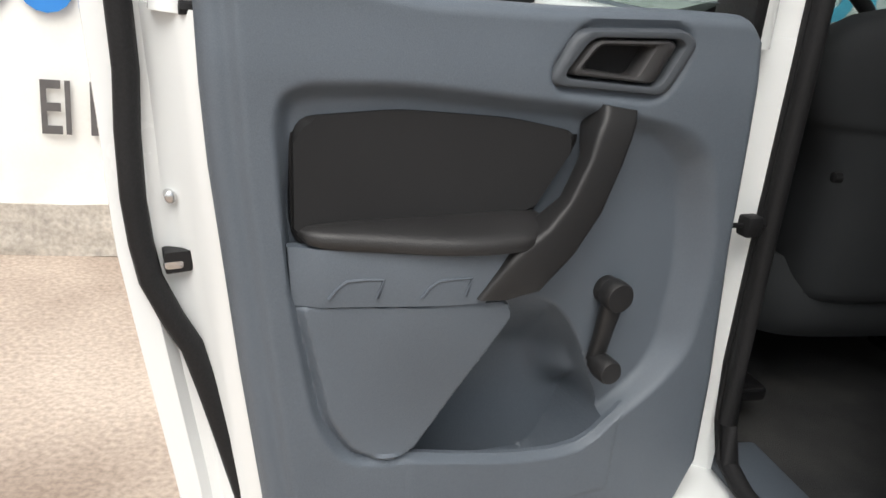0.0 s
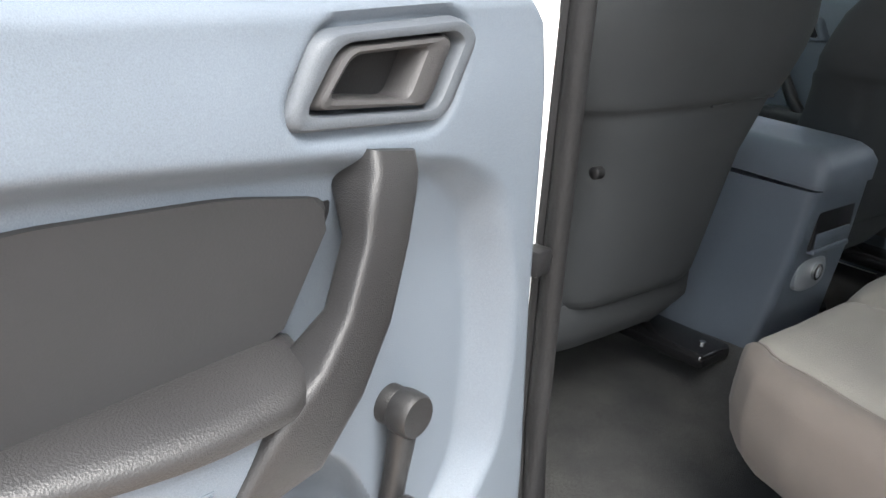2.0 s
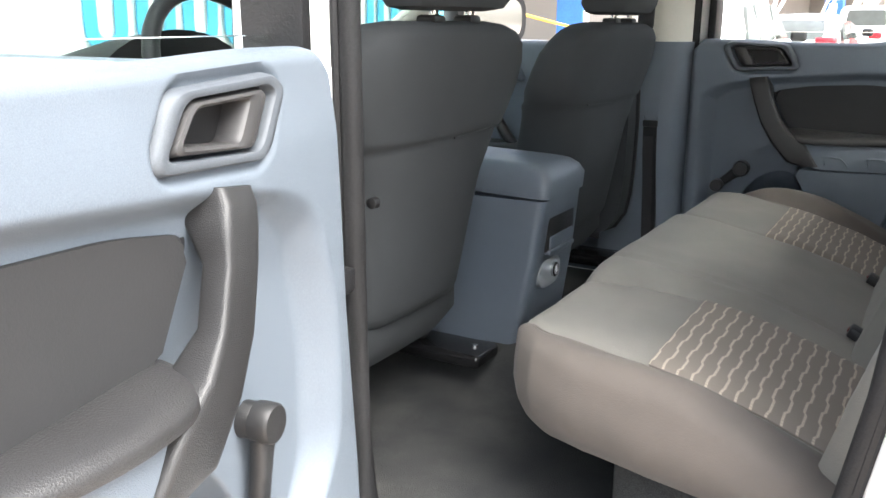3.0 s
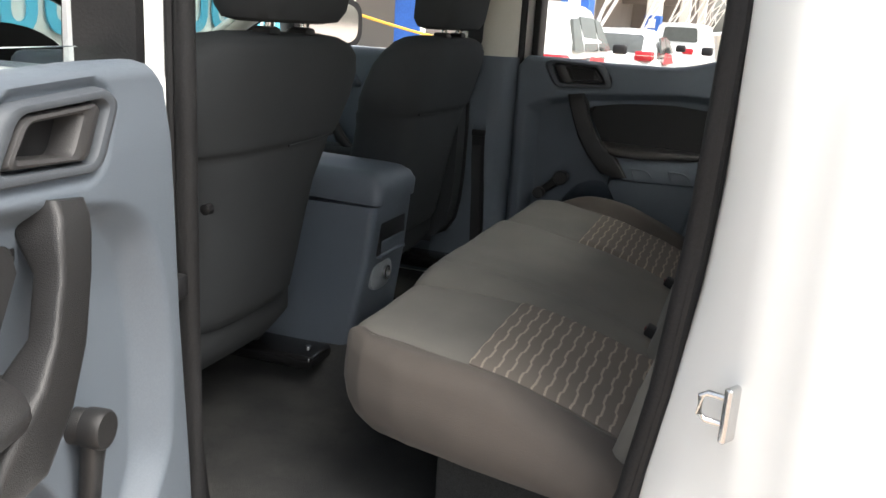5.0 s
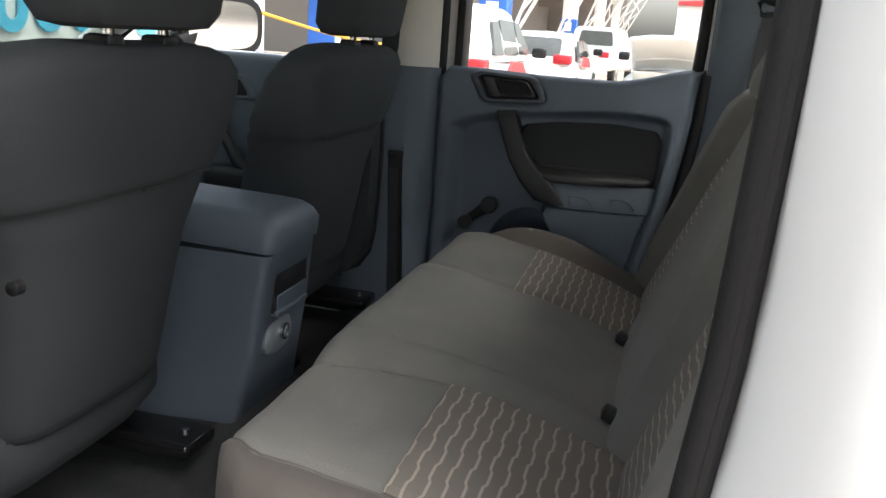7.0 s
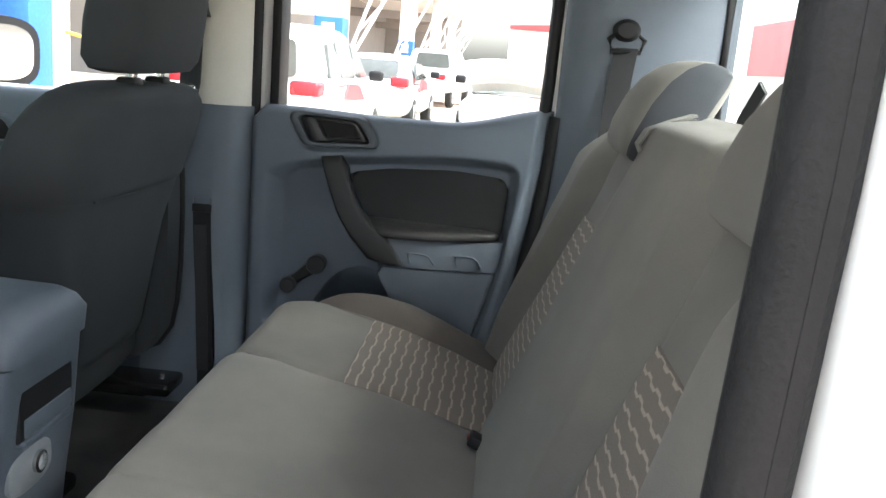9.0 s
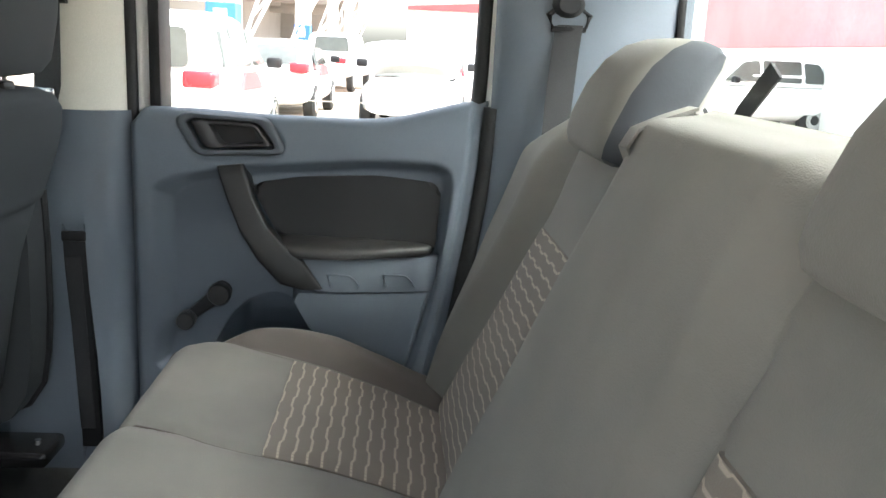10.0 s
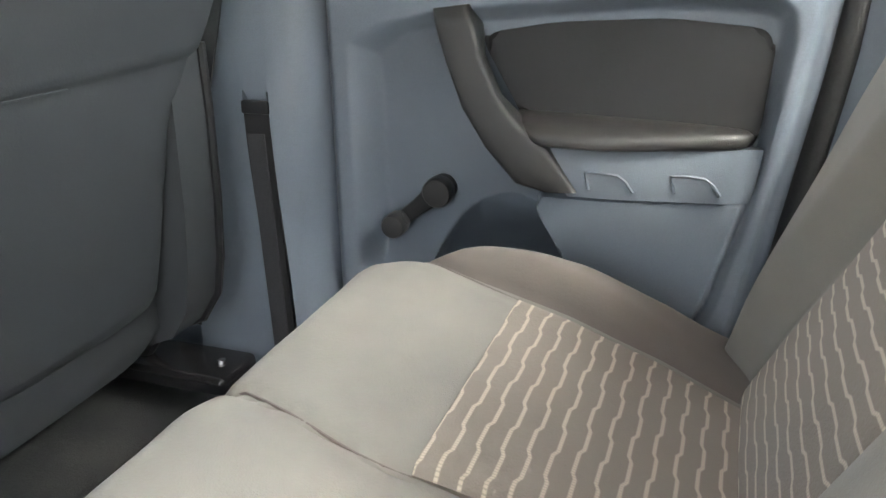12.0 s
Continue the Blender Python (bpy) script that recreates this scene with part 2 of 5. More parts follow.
POCKET = [(0.374, 0.704), (0.318, 0.79), (0.262, 0.884), (0.225, 0.888), (0.190, 0.874), (0.160, 0.850), (0.134, 0.804), (0.118, 0.765), (0.093, 0.714), (0.110, 0.650), (0.14, 0.605), (0.31, 0.605), (0.350, 0.640)]
LIP = [(0.07, 0.728), (0.092, 0.711), (0.112, 0.692), (0.134, 0.680), (0.17, 0.675), (0.223, 0.677), (0.30, 0.688), (0.37, 0.702), (0.39, 0.705)]

RECESS, APRON, POCKET = rounded(RECESS, 0.04, 6), rounded(APRON, 0.016, 5), rounded(POCKET, 0.022, 5)


HANDLE_HOLE = rounded([(0.241, 1.154), (0.210, 1.198), (0.096, 1.202), (0.086, 1.195), (0.113, 1.147)], 0.013, 6)


def door_height(u, z, recess):
    w = 0.014 - 0.006 * smoothstep(1.14, 1.22, z)
    r = inside(recess, u, z)
    soft = max(smoothstep(0.12, 0.04, u) * smoothstep(0.72, 0.85, z), 0.3 * smoothstep(1.0, 1.08, z))  # the recess fades in softly at its top and front
    shallow = 0.020 * smoothstep(0.40, 0.46, u) * smoothstep(0.95, 0.90, z)
    w -= (0.034 - 0.012 * smoothstep(1.0, 1.1, z) - shallow) * smoothstep(-0.006 - 0.006 * soft, 0.010 + 0.022 * soft, r)
    if z > 1.12:
        d = inside(HANDLE_HOLE, u, z)
        w -= 0.008 * smoothstep(-0.022, -0.010, d) + 0.024 * smoothstep(-0.001, 0.004, d)
    a = inside(APRON, u, z)
    w += (0.033 - shallow + 0.022 * smoothstep(0.53, 0.34, u) * smoothstep(0.72, 0.92, z)) * smoothstep(-0.002, 0.008, a)
    p = inside(POCKET, u, z)
    k = smoothstep(-0.001, 0.005, p)
    floor = -0.022 - 0.084 * smoothstep(0.885, 0.77, z) + 0.055 * smoothstep(0.06, 0.0, p) * smoothstep(0.19, 0.12, u) * smoothstep(0.70, 0.76, z)
    w += (floor - w) * k
    return w


def ring_of(outer, inner, place, w_outer, w_top, w_inner):
    """A raised rim between two outlines of equal length."""
    cut = lambda f: [(a[0] + (b[0] - a[0]) * f, a[1] + (b[1] - a[1]) * f) for a, b in zip(outer, inner)]
    rise = w_top - w_outer
    return loft([[place(w_outer, *p) for p in outer], [place(w_outer + 0.6 * rise, *p) for p in cut(0.10)], [place(w_outer + 0.93 * rise, *p) for p in cut(0.30)], [place(w_top, *p) for p in cut(0.6)], [place(w_top - 0.1 * rise, *p) for p in cut(0.9)], [place(w_top - 0.35 * rise, *p) for p in inner],
                 [place(w_inner, *((p[0]), (p[1]))) for p in inner]], caps=False)


def rear_door(side, m, label, crank, glass_top):
    door = root("rear_door", label, "car door", m, group="rear doors")

    recess = RECESS if side < 0 else [(max(u, 0.03), z) for u, z in RECESS]
    front_edge = FRONT_EDGE if side < 0 else [(0.45, -0.012), (1.26, -0.012)]

    def P(w, u, z):
        return Vector((-side * w, -u, z))

    # painted shell, with the jamb that slopes back behind the trim
    def shell(s, t):
        z = 0.42 + 0.775 * t
        u0, u1 = piecewise(front_edge, z) - 0.05, piecewise(SKIN_EDGE, z)
        rim = piecewise(REAR_EDGE, z)
        u = u0 + (u1 - u0) * s
        w = -0.026 - 0.104 * smoothstep(u0 + 0.05, u0 + 0.09, u) * smoothstep(rim - 0.02, rim - 0.05, u) * smoothstep(0.47, 0.55, z) * smoothstep(1.20, 1.12, z) - 0.075 * smoothstep(rim - 0.012, rim + 0.045, u) + 0.014 * smoothstep(u1 - 0.038, u1 - 0.03, u) - 0.07 * smoothstep(u0 + 0.06, u0, u)
        return P(w, u, z)

    part("outer_panel", sheet(shell, 60, 24, back=lambda p: Vector((side * 0.135, p.y, p.z))), PAINT, door, "glossy white painted door shell")

    # moulded trim
    def trim(s, t):
        ztop = (1.232 if side < 0 else 1.216) - 0.026 * smoothstep(0.06, 0.0, s) ** 2 - 0.006 * smoothstep(0.15, 0.45, s) + 0.042 * smoothstep(0.62, 1.0, s) ** 1.3
        zb = 0.505 + 0.05 * smoothstep(0.07, 0.0, s) ** 2
        z = zb + (ztop - zb) * t
        u0, u1 = piecewise(front_edge, z), piecewise(REAR_EDGE, z) - (0.014 if side > 0 else 0)
        u = u0 + (u1 - u0) * s
        w = door_height(u, z, recess)
        e = min(u - u0, u1 - u, ztop - z, z - zb)
        w -= 0.022 * (1 - math.sqrt(max(0.0, 1 - (1 - min(1, e / 0.016)) ** 2)))
        w -= 0.012 * smoothstep(0.035, 0.022, u1 - u)
        return P(w, u, z)

    part("trim_panel", sheet(trim, 220, 220, back=lambda p: Vector((side * 0.025, p.y, p.z)), closed=False), PLASTIC, door, "blue-grey moulded plastic door trim")

    # front lip of the storage bin
    def bin_lip(s, t):
        u = 0.068 + 0.322 * s
        top = piecewise(LIP, u)
        z = top - (top - 0.588) * t ** 1.8
        w = 0.004 + 0.0112 * smoothstep(0.0, 0.009, top - z)
        return P(w - 0.004 * max(smoothstep(0.05, 0.0, s), smoothstep(0.95, 1.0, s), smoothstep(0.92, 1.0, t)), u, z)

    part("bin_lip", sheet(bin_lip, 48, 28, back=lambda p: Vector((p.x + side * 0.007, p.y, p.z))), PLASTIC, door)

    # dark cloth insert
    ins = rounded([(0.522, 0.965), (0.529, 1.103), (0.418, 1.113), (0.285, 1.106), (0.194, 1.090), (0.256, 0.985)], 0.024)
    part("dark_gap", prism(rounded([(0.524, 0.972), (0.5325, 1.108), (0.418, 1.117), (0.285, 1.110), (0.188, 1.093), (0.252, 0.98)], 0.026),
                           lambda a, b, c: P(c, a, b), (-0.03, -0.0085)), BLACK, door)
    part("cloth_insert", prism(ins, lambda a, b, c: P(c, a, b), (-0.03, -0.001), bevel=0.006, seg=1), MESH, door, "dark mesh cloth insert")

    # padded armrest
    rings = []
    for k in range(25):
        t = k / 24
        u = 0.524 - 0.292 * t
        full = math.sqrt(max(0.0, 1 - (2 * t - 1) ** 8)) * 0.98 + 0.02
        wm, zc, h = 0.022 + 0.032 * smoothstep(0, 0.7, t) - 0.012 * smoothstep(0.85, 1, t), 0.971 + 0.008 * t, (0.0105 + 0.002 * t) * full
        ring = []
        for j in range(16):
            a = 2 * math.pi * j / 16
            ca, sa = math.cos(a), math.sin(a)
            ww = -0.012 + (wm + 0.012) * full * (0.5 + 0.5 * math.copysign(abs(ca) ** 0.55, ca))
            ring.append(P(ww, u, zc + h * math.copysign(abs(sa) ** 0.7, sa) + 0.012 * (1 - ww / 0.05)))
        rings.append(ring)
    part("armrest_pad", loft(rings), VINYL, door, "dark padded vinyl armrest")

    # grey panel under the armrest, with two shallow finger marks
    def panel_w(u):
        s = (0.531 - u) / 0.245
        return 0.004 + 0.012 * smoothstep(0, 0.16, s) + 0.022 * smoothstep(0, 0.8, s)

    def apron(s, t):
        z = 0.907 + 0.064 * t
        u = 0.531 - 0.007 * (1 - t) - (0.245 - 0.035 * (1 - t)) * s
        return P(panel_w(u) + 0.002 * math.sin(math.pi * t), u, z)

    panel = part("armrest_panel", sheet(apron, 24, 6, back=lambda p: Vector((side * 0.01, p.y, p.z))), PLASTIC, door)
    for c in (0.455, 0.357):
        part("finger_mark", tube([P(panel_w(a) + 0.0016, a, b) for a, b in ((c + 0.034, 0.917), (c + 0.026, 0.929), (c + 0.016, 0.937), (c - 0.004, 0.939), (c - 0.022, 0.939), (c - 0.017, 0.918))], 0.0021, 6), PLASTIC_DARK, panel)

    # pull handle: a strap that widens into a foot over the armrest panel
    right = [(0.138, 1.121), (0.142, 1.108), (0.148, 1.092), (0.160, 1.062), (0.183, 1.008), (0.213, 0.962), (0.252, 0.919), (0.284, 0.911)]
    left = [(0.185, 1.127), (0.190, 1.113), (0.197, 1.098), (0.205, 1.068), (0.228, 1.023), (0.254, 0.994), (0.290, 0.968), (0.327, 0.913)]
    high = [0.022, 0.030, 0.034, 0.039, 0.046, 0.051, 0.052, 0.045]
    low = [-0.03, -0.03, -0.012, 0.010, 0.018, 0.006, -0.01, -0.02]
    rings = []
    steps = [k / 3 for k in range(3 * (len(right) - 1) + 1)]
    for s in steps:
        k, f = min(int(s), len(right) - 2), s - min(int(s), len(right) - 2)
        mix = lambda tab: tab[k] * (1 - f) + tab[k + 1] * f
        a = Vector(right[k]).lerp(Vector(right[k + 1]), f)
        b = Vector(left[k]).lerp(Vector(left[k + 1]), f)
        wh, wl = mix(high), mix(low)
        ring = []
        for j in range(28):
            q = 2 * math.pi * j / 28
            x, y = math.cos(q), math.sin(q)
            x, y = math.copysign(abs(x) ** 0.28, x), math.copysign(abs(y) ** 0.32, y)
            p = a.lerp(b, 0.5 - 0.5 * x)
            ring.append(P((wh + wl) / 2 + y * (wh - wl) / 2, p.x, p.y))
        rings.append(ring)
    part("pull_handle", loft(rings), HANDLE, door, "dark brown-grey plastic pull handle")

    # release handle in its bezel
    outer = rounded([(0.262, 1.144), (0.231, 1.206), (0.086, 1.213), (0.064, 1.199), (0.098, 1.136)], 0.020, 6)
    inner = rounded([(0.241, 1.154), (0.210, 1.198), (0.096, 1.202), (0.086, 1.195), (0.113, 1.147)], 0.013, 6)
    part("handle_bezel", ring_of(outer, inner, P, 0.004, 0.0165, -0.008), BEZEL, door, "grey grained handle bezel")
    part("handle_recess", prism(inner, lambda a, b, c: P(c, a, b), (-0.03, -0.010)), BLACK, door)
    lever = root("release_handle", "", "")
    lever.parent = door
    plate_out = rounded([(0.237, 1.156), (0.208, 1.197), (0.099, 1.201), (0.090, 1.195), (0.114, 1.149)], 0.011, 6)
    hole = rounded([(0.220, 1.164), (0.199, 1.190), (0.132, 1.192), (0.129, 1.190), (0.147, 1.157)], 0.009, 6)
    part("lever_plate", ring_of(plate_out, hole, P, -0.004, 0.0165, -0.010), LEVER, lever)
    part("finger_cup", prism(hole, lambda a, b, c: P(c, a, b), (-0.029, -0.020)), BLACK, lever)
    part("cup_wall", prism(rounded([(0.222, 1.163), (0.200, 1.191), (0.172, 1.192), (0.184, 1.160)], 0.008), lambda a, b, c: P(c - 0.5 * (0.222 - a), a, b), (-0.024, 0.001), bevel=0.003), LEVER, lever)

    # window winder
    winder = root("window_winder", "", "")
    winder.parent = door
    hub, knob = Vector(crank[0]), Vector(crank[1])

    def puck(c, r, w0, w1, name, mat):
        prof = [(r * 0.98, w0), (r, w0 + 0.3 * (w1 - w0)), (r * 0.98, w1 - 0.003), (r * 0.88, w1), (r * 0.3, w1 + 0.0006)]
        part(name, loft([[P(w, c.x + q * math.cos(2 * math.pi * k / 28), c.y + q * math.sin(2 * math.pi * k / 28)) for k in range(28)] for q, w in prof]), mat, winder)

    puck(hub, 0.0185, -0.03, -0.006, "base", HANDLE)
    puck(hub, 0.0205, -0.006, 0.015, "hub", HANDLE)
    puck(knob, 0.0135, -0.002, 0.010, "spindle", HANDLE)
    puck(knob, 0.0165, 0.008, 0.034, "knob", HANDLE)
    d = (knob - hub).normalized()
    n = Vector((-d.y, d.x))
    arm = []
    for k in range(9):
        t = k / 8
        c, hw, ww = hub.lerp(knob, t), 0.0150 - 0.004 * smoothstep(0, 0.7, t), 0.010 - 0.006 * t
        arm.append([P(ww - 0.009 + 0.009 * math.copysign(abs(math.sin(q)) ** 0.6, math.sin(q)), *(c + n * hw * math.copysign(abs(math.cos(q)) ** 0.6, math.cos(q)))) for q in [2 * math.pi * j / 14 for j in range(14)]])
    part("crank_arm", loft(arm), HANDLE, winder)

    # weatherstrip on the shell's rear and lower rim
    path = [(1.30, 0.686), (1.20, 0.681), (1.13, 0.675), (1.07, 0.675), (1.0, 0.671), (0.95, 0.664), (0.909, 0.655), (0.86, 0.632), (0.825, 0.612), (0.77, 0.594), (0.72, 0.579), (0.64, 0.556), (0.55, 0.53), (0.48, 0.50), (0.455, 0.44)]
    part("weatherstrip", tube([P(-0.084, u, z) for z, u in path], 0.0145, 10, flat=0.9), RUBBER, door, "black rubber weatherstrip")

    if side > 0:
        part("rear_seal", tube([P(-0.004, piecewise(REAR_EDGE, z) - 0.008, z) for z in [0.52 + 0.72 * k / 14 for k in range(15)]], 0.017, 10), RUBBER, door, "black rubber edge seal")

    # lock slot and screw on the door's edge
    part("latch_slot", prism(rounded([(0.612, 0.918), (0.640, 0.915), (0.642, 0.939), (0.612, 0.941)], 0.003), lambda a, b, c: P(c, a, b), (-0.11, -0.0795)), BLACK, door, "open latch slot")
    part("latch_plate", prism(rounded([(0.622, 0.922), (0.6405, 0.921), (0.6415, 0.929), (0.622, 0.930)], 0.002), lambda a, b, c: P(c, a, b), (-0.1, -0.078), bevel=0.001), CHROME, door)
    part("rubber_stop", loft([[P(w, 0.634 + q * math.cos(2 * math.pi * k / 14), 1.0 + q * math.sin(2 * math.pi * k / 14)) for k in range(14)] for q, w in ((0.0065, -0.105), (0.0065, -0.083), (0.004, -0.081))]), CHROME, door)

    # window surround, run channel and glass
    ahead = 0.08 if side < 0 else 0.0
    frame_path = [(-0.012 - ahead, 1.19), (-0.008 - ahead, 1.45), (0.02 - ahead, 1.60), (0.10, 1.645), (0.52, 1.645), (0.60, 1.60), (0.625, 1.45), (0.632, 1.19)]
    part("window_frame", tube([P(-0.075, u, z) for u, z in frame_path], 0.024, 10), PAINT, door, "white painted window frame")
    part("glass_run", tube([P(-0.068, u + (0.028 if u < 0.3 else -0.028), z - (0.028 if z > 1.6 else 0)) for u, z in frame_path], 0.012, 8), RUBBER, door)
    part("frame_reveal", rbox(min(side * 0.03, side * 0.105), max(side * 0.03, side * 0.105), -0.034 + ahead, -0.014 + ahead, 1.20, 1.60, 0.004, 2), RUBBER, door)
    part("belt_seal", tube([P(-0.045, u, 1.196) for u in (-0.02, 0.1, 0.2, 0.3, 0.4, 0.5, 0.63)], 0.007, 8), RUBBER, door)
    pane = part("glass_pane", rbox(-0.0025, 0.0025, -0.61, -0.01 + ahead, 1.10, glass_top, 0.001, 1, m=Matrix.Translation((side * 0.07, 0, 0))), GLASS, door, "clear glass, wound low")
    pane.visible_shadow = False
    return door


LEFT_DOOR = rear_door(-1, pose(-0.9023, -0.0275, 0, 0, 0, -79.8), "open white rear door with blue-grey trim and dark cloth insert", ((0.112, 0.886), (0.121, 0.793)), 1.242)
RIGHT_DOOR = rear_door(1, pose(0.735, 0.012, 0), "closed rear door with blue-grey trim and dark cloth insert", ((0.138, 0.887), (0.082, 0.841)), 1.235)
check = part("door_check", tube([(-0.03, 0.05, 0.962), (-0.029, 0.09, 0.960), (-0.027, 0.15, 0.958)], 0.004, 8), BLACK, LEFT_DOOR, "black check strap")
part("check_clamp", rbox(-0.040, -0.016, 0.100, 0.128, 0.944, 0.974, 0.005, 2), BLACK, check)
part("hinge", rbox(-0.125, -0.075, 0.05, 0.12, 0.735, 0.785, 0.01, 3), BLACK, LEFT_DOOR)


# ---- the cab ----
cab = root("pickup_cab", "white pickup cab with blue-grey interior trim", "pickup truck")


def band(points, z0, z1, bm=None, shift=None):
    """An upright wall along (x, y) points, closed into a loop."""
    zs = [z0 + (z1 - z0) * k / 12 for k in range(13)]
    return loft([[Vector((x, y + (shift(z) * smoothstep(0.84, 0.76, abs(x)) if shift else 0), z)) for x, y in points] for z in zs], bm)


# floor, tunnel and sill
part("floor_carpet", sheet(lambda s, t: Vector((-0.70 + 1.40 * s, -0.95 + 2.2 * t, 0.56 + 0.075 * smoothstep(0.20, 0.10, abs(-0.70 + 1.40 * s + 0.0)) + 0.006 * noise.noise(Vector((7 * s, 11 * t, 0))))), 60, 70,
                           back=lambda p: Vector((p.x, p.y, 0.48))), CARPET, cab, "worn dark grey carpet")
for sx in (-1, 1):
    part("sill", rbox(min(sx * 0.69, sx * 0.88), max(sx * 0.69, sx * 0.88), -0.70, 1.15, 0.40, 0.558, 0.02, 3), PAINT, cab, "white painted sill")
    part("scuff_plate", rbox(min(sx * 0.655, sx * 0.755), max(sx * 0.655, sx * 0.755), -0.56, 0.08, 0.552, 0.578, 0.010, 3), PLASTIC_DARK, cab, "grey plastic scuff plate")

# B pillars
for sx in (-1, 1):
    def M(x, y):
        return (sx * x, y)
    rings = []
    for k in range(25):
        z = 0.55 + 0.658 * k / 24
        g = 0.016 * smoothstep(1.19, 0.98, z)  # the foot swells into the cab
        cut = 0.020 if 0.60 < z < 0.99 else 0.0
        lean = -0.016 * smoothstep(1.0, 0.65, z)
        slim = 1.0 if sx > 0 else 0.3  # only the far pillar carries the swollen foot
        rings.append([Vector((sx * (0.748 - slim * (0.748 - x)), y, z)) for x, y in ((0.748, 0.022), (0.742, 0.026), (0.717, 0.040), (0.705 - 0.5 * g, 0.052), (0.702 - 0.85 * g, 0.064), (0.700 - g, 0.090 + lean), (0.700 - g + cut, 0.092 + lean),
                                                          (0.700 - g + cut, 0.126 + lean), (0.700 - g, 0.128 + lean), (0.698 - g, 0.20), (0.698 - 0.6 * g, 0.24), (0.75, 0.24))])
    part("pillar_trim", loft(rings), PLASTIC, cab, "blue-grey lower pillar trim")
    part("upper_pillar_trim", band([M(0.748, 0.028), M(0.742, 0.032), M(0.718, 0.066), M(0.708, 0.09), M(0.704, 0.115), M(0.702, 0.15), M(0.75, 0.15)], 1.208, 1.72), TRIM_CREAM, cab, "cream upper pillar trim")
    part("pillar_jamb", band([M(0.755, 0.035), M(0.78, 0.05), M(0.81, 0.085), M(0.85, 0.10), M(0.86, 0.115), M(0.86, 0.155), M(0.755, 0.155)], 0.42, 1.205), PAINT, cab, "white painted door jamb")
    part("upper_jamb", band([M(0.755, 0.040), M(0.775, 0.05), M(0.80, 0.07), M(0.806, 0.09), M(0.806, 0.145), M(0.755, 0.145)], 1.205, 1.70), PAINT, cab, "white painted upper door jamb")
    if sx > 0:
        slot = part("belt_slot", prism(rounded([(0.091, 0.995), (0.129, 0.995), (0.114, 0.605), (0.076, 0.605)], 0.004), lambda a, b, c: Vector((sx * (0.6855 + c), a, b)), (-0.0012, 0.012)), BLACK, cab, "dark belt slot")
        part("slot_lip", rbox(min(sx * 0.681, sx * 0.689), max(sx * 0.681, sx * 0.689), 0.089, 0.130, 0.986, 1.004, 0.003, 2), BLACK, slot)
        part("slotted_webbing", rbox(min(sx * 0.6825, sx * 0.6845), max(sx * 0.6825, sx * 0.6845), -0.013, 0.013, -0.16, 0.16, 0.0008, 1, m=pose(0, 0.106, 0.80, -2.1, 0, 0)), WEBBING, slot)
    # C pillars: inner trim, painted jamb and body side
    # rear pillar trim takes the darker plastic, so its shade is in the colour
    part("rear_pillar_trim", band([M(0.735, -0.598), M(0.745, -0.602), M(0.75, -0.62), M(0.75, -0.93), M(0.70, -0.93), M(0.685, -0.86), M(0.705, -0.68), M(0.72, -0.61)], 0.62, 1.72,
                                  shift=lambda z: 0.05 * smoothstep(1.15, 0.72, z)), PLASTIC_DARK, cab, "blue-grey rear pillar trim")
    part("rear_jamb", band([M(0.755, -0.588), M(0.775, -0.592), M(0.80, -0.604), M(0.84, -0.622), M(0.858, -0.640), M(0.862, -0.662), M(0.872, -0.670), M(0.882, -0.69), M(0.890, -0.72), M(0.893, -0.97), M(0.755, -0.97)], 0.40, 1.70,
                           shift=lambda z: 0.05 * smoothstep(1.15, 0.72, z)), PAINT, cab, "white painted rear jamb and body side")
    # rubber seal round the opening
    path = [(0.028, 1.60), (0.028, 1.40), (0.028, 1.20), (0.028, 0.95), (0.026, 0.74), (0.016, 0.65), (-0.01, 0.595), (-0.06, 0.578), (-0.20, 0.575), (-0.36, 0.58), (-0.45, 0.62), (-0.505, 0.70),
            (-0.535, 0.80), (-0.556, 0.93), (-0.572, 1.10), (-0.580, 1.30), (-0.585, 1.60), (-0.545, 1.655), (-0.30, 1.67), (-0.01, 1.655)]
    seal = part("door_seal", tube([(sx * 0.758, y, z) for y, z in path], 0.0135, 12, closed=True), RUBBER, cab, "black rubber door seal")
    part("seal_lip", tube([(sx * 0.766, y + (0.014 if y > -0.2 else -0.004), z) for y, z in path], 0.0065, 8, closed=True), RUBBER, seal)

# latch striker on the near rear jamb
striker = root("door_striker", "bare steel door latch striker bolted to white jamb", "latch")
part("plate", rbox(-0.004, 0.004, -0.012, 0.012, -0.027, 0.027, 0.003, 3, m=pose(-0.850, -0.624, 0.958, 0, 0, 60)), CHROME, striker)
part("loop", tube([(-0.850, -0.622, 0.972), (-0.847, -0.602, 0.973), (-0.846, -0.596, 0.969), (-0.846, -0.596, 0.951), (-0.847, -0.602, 0.947), (-0.850, -0.622, 0.946)], 0.0032, 8), CHROME, striker)

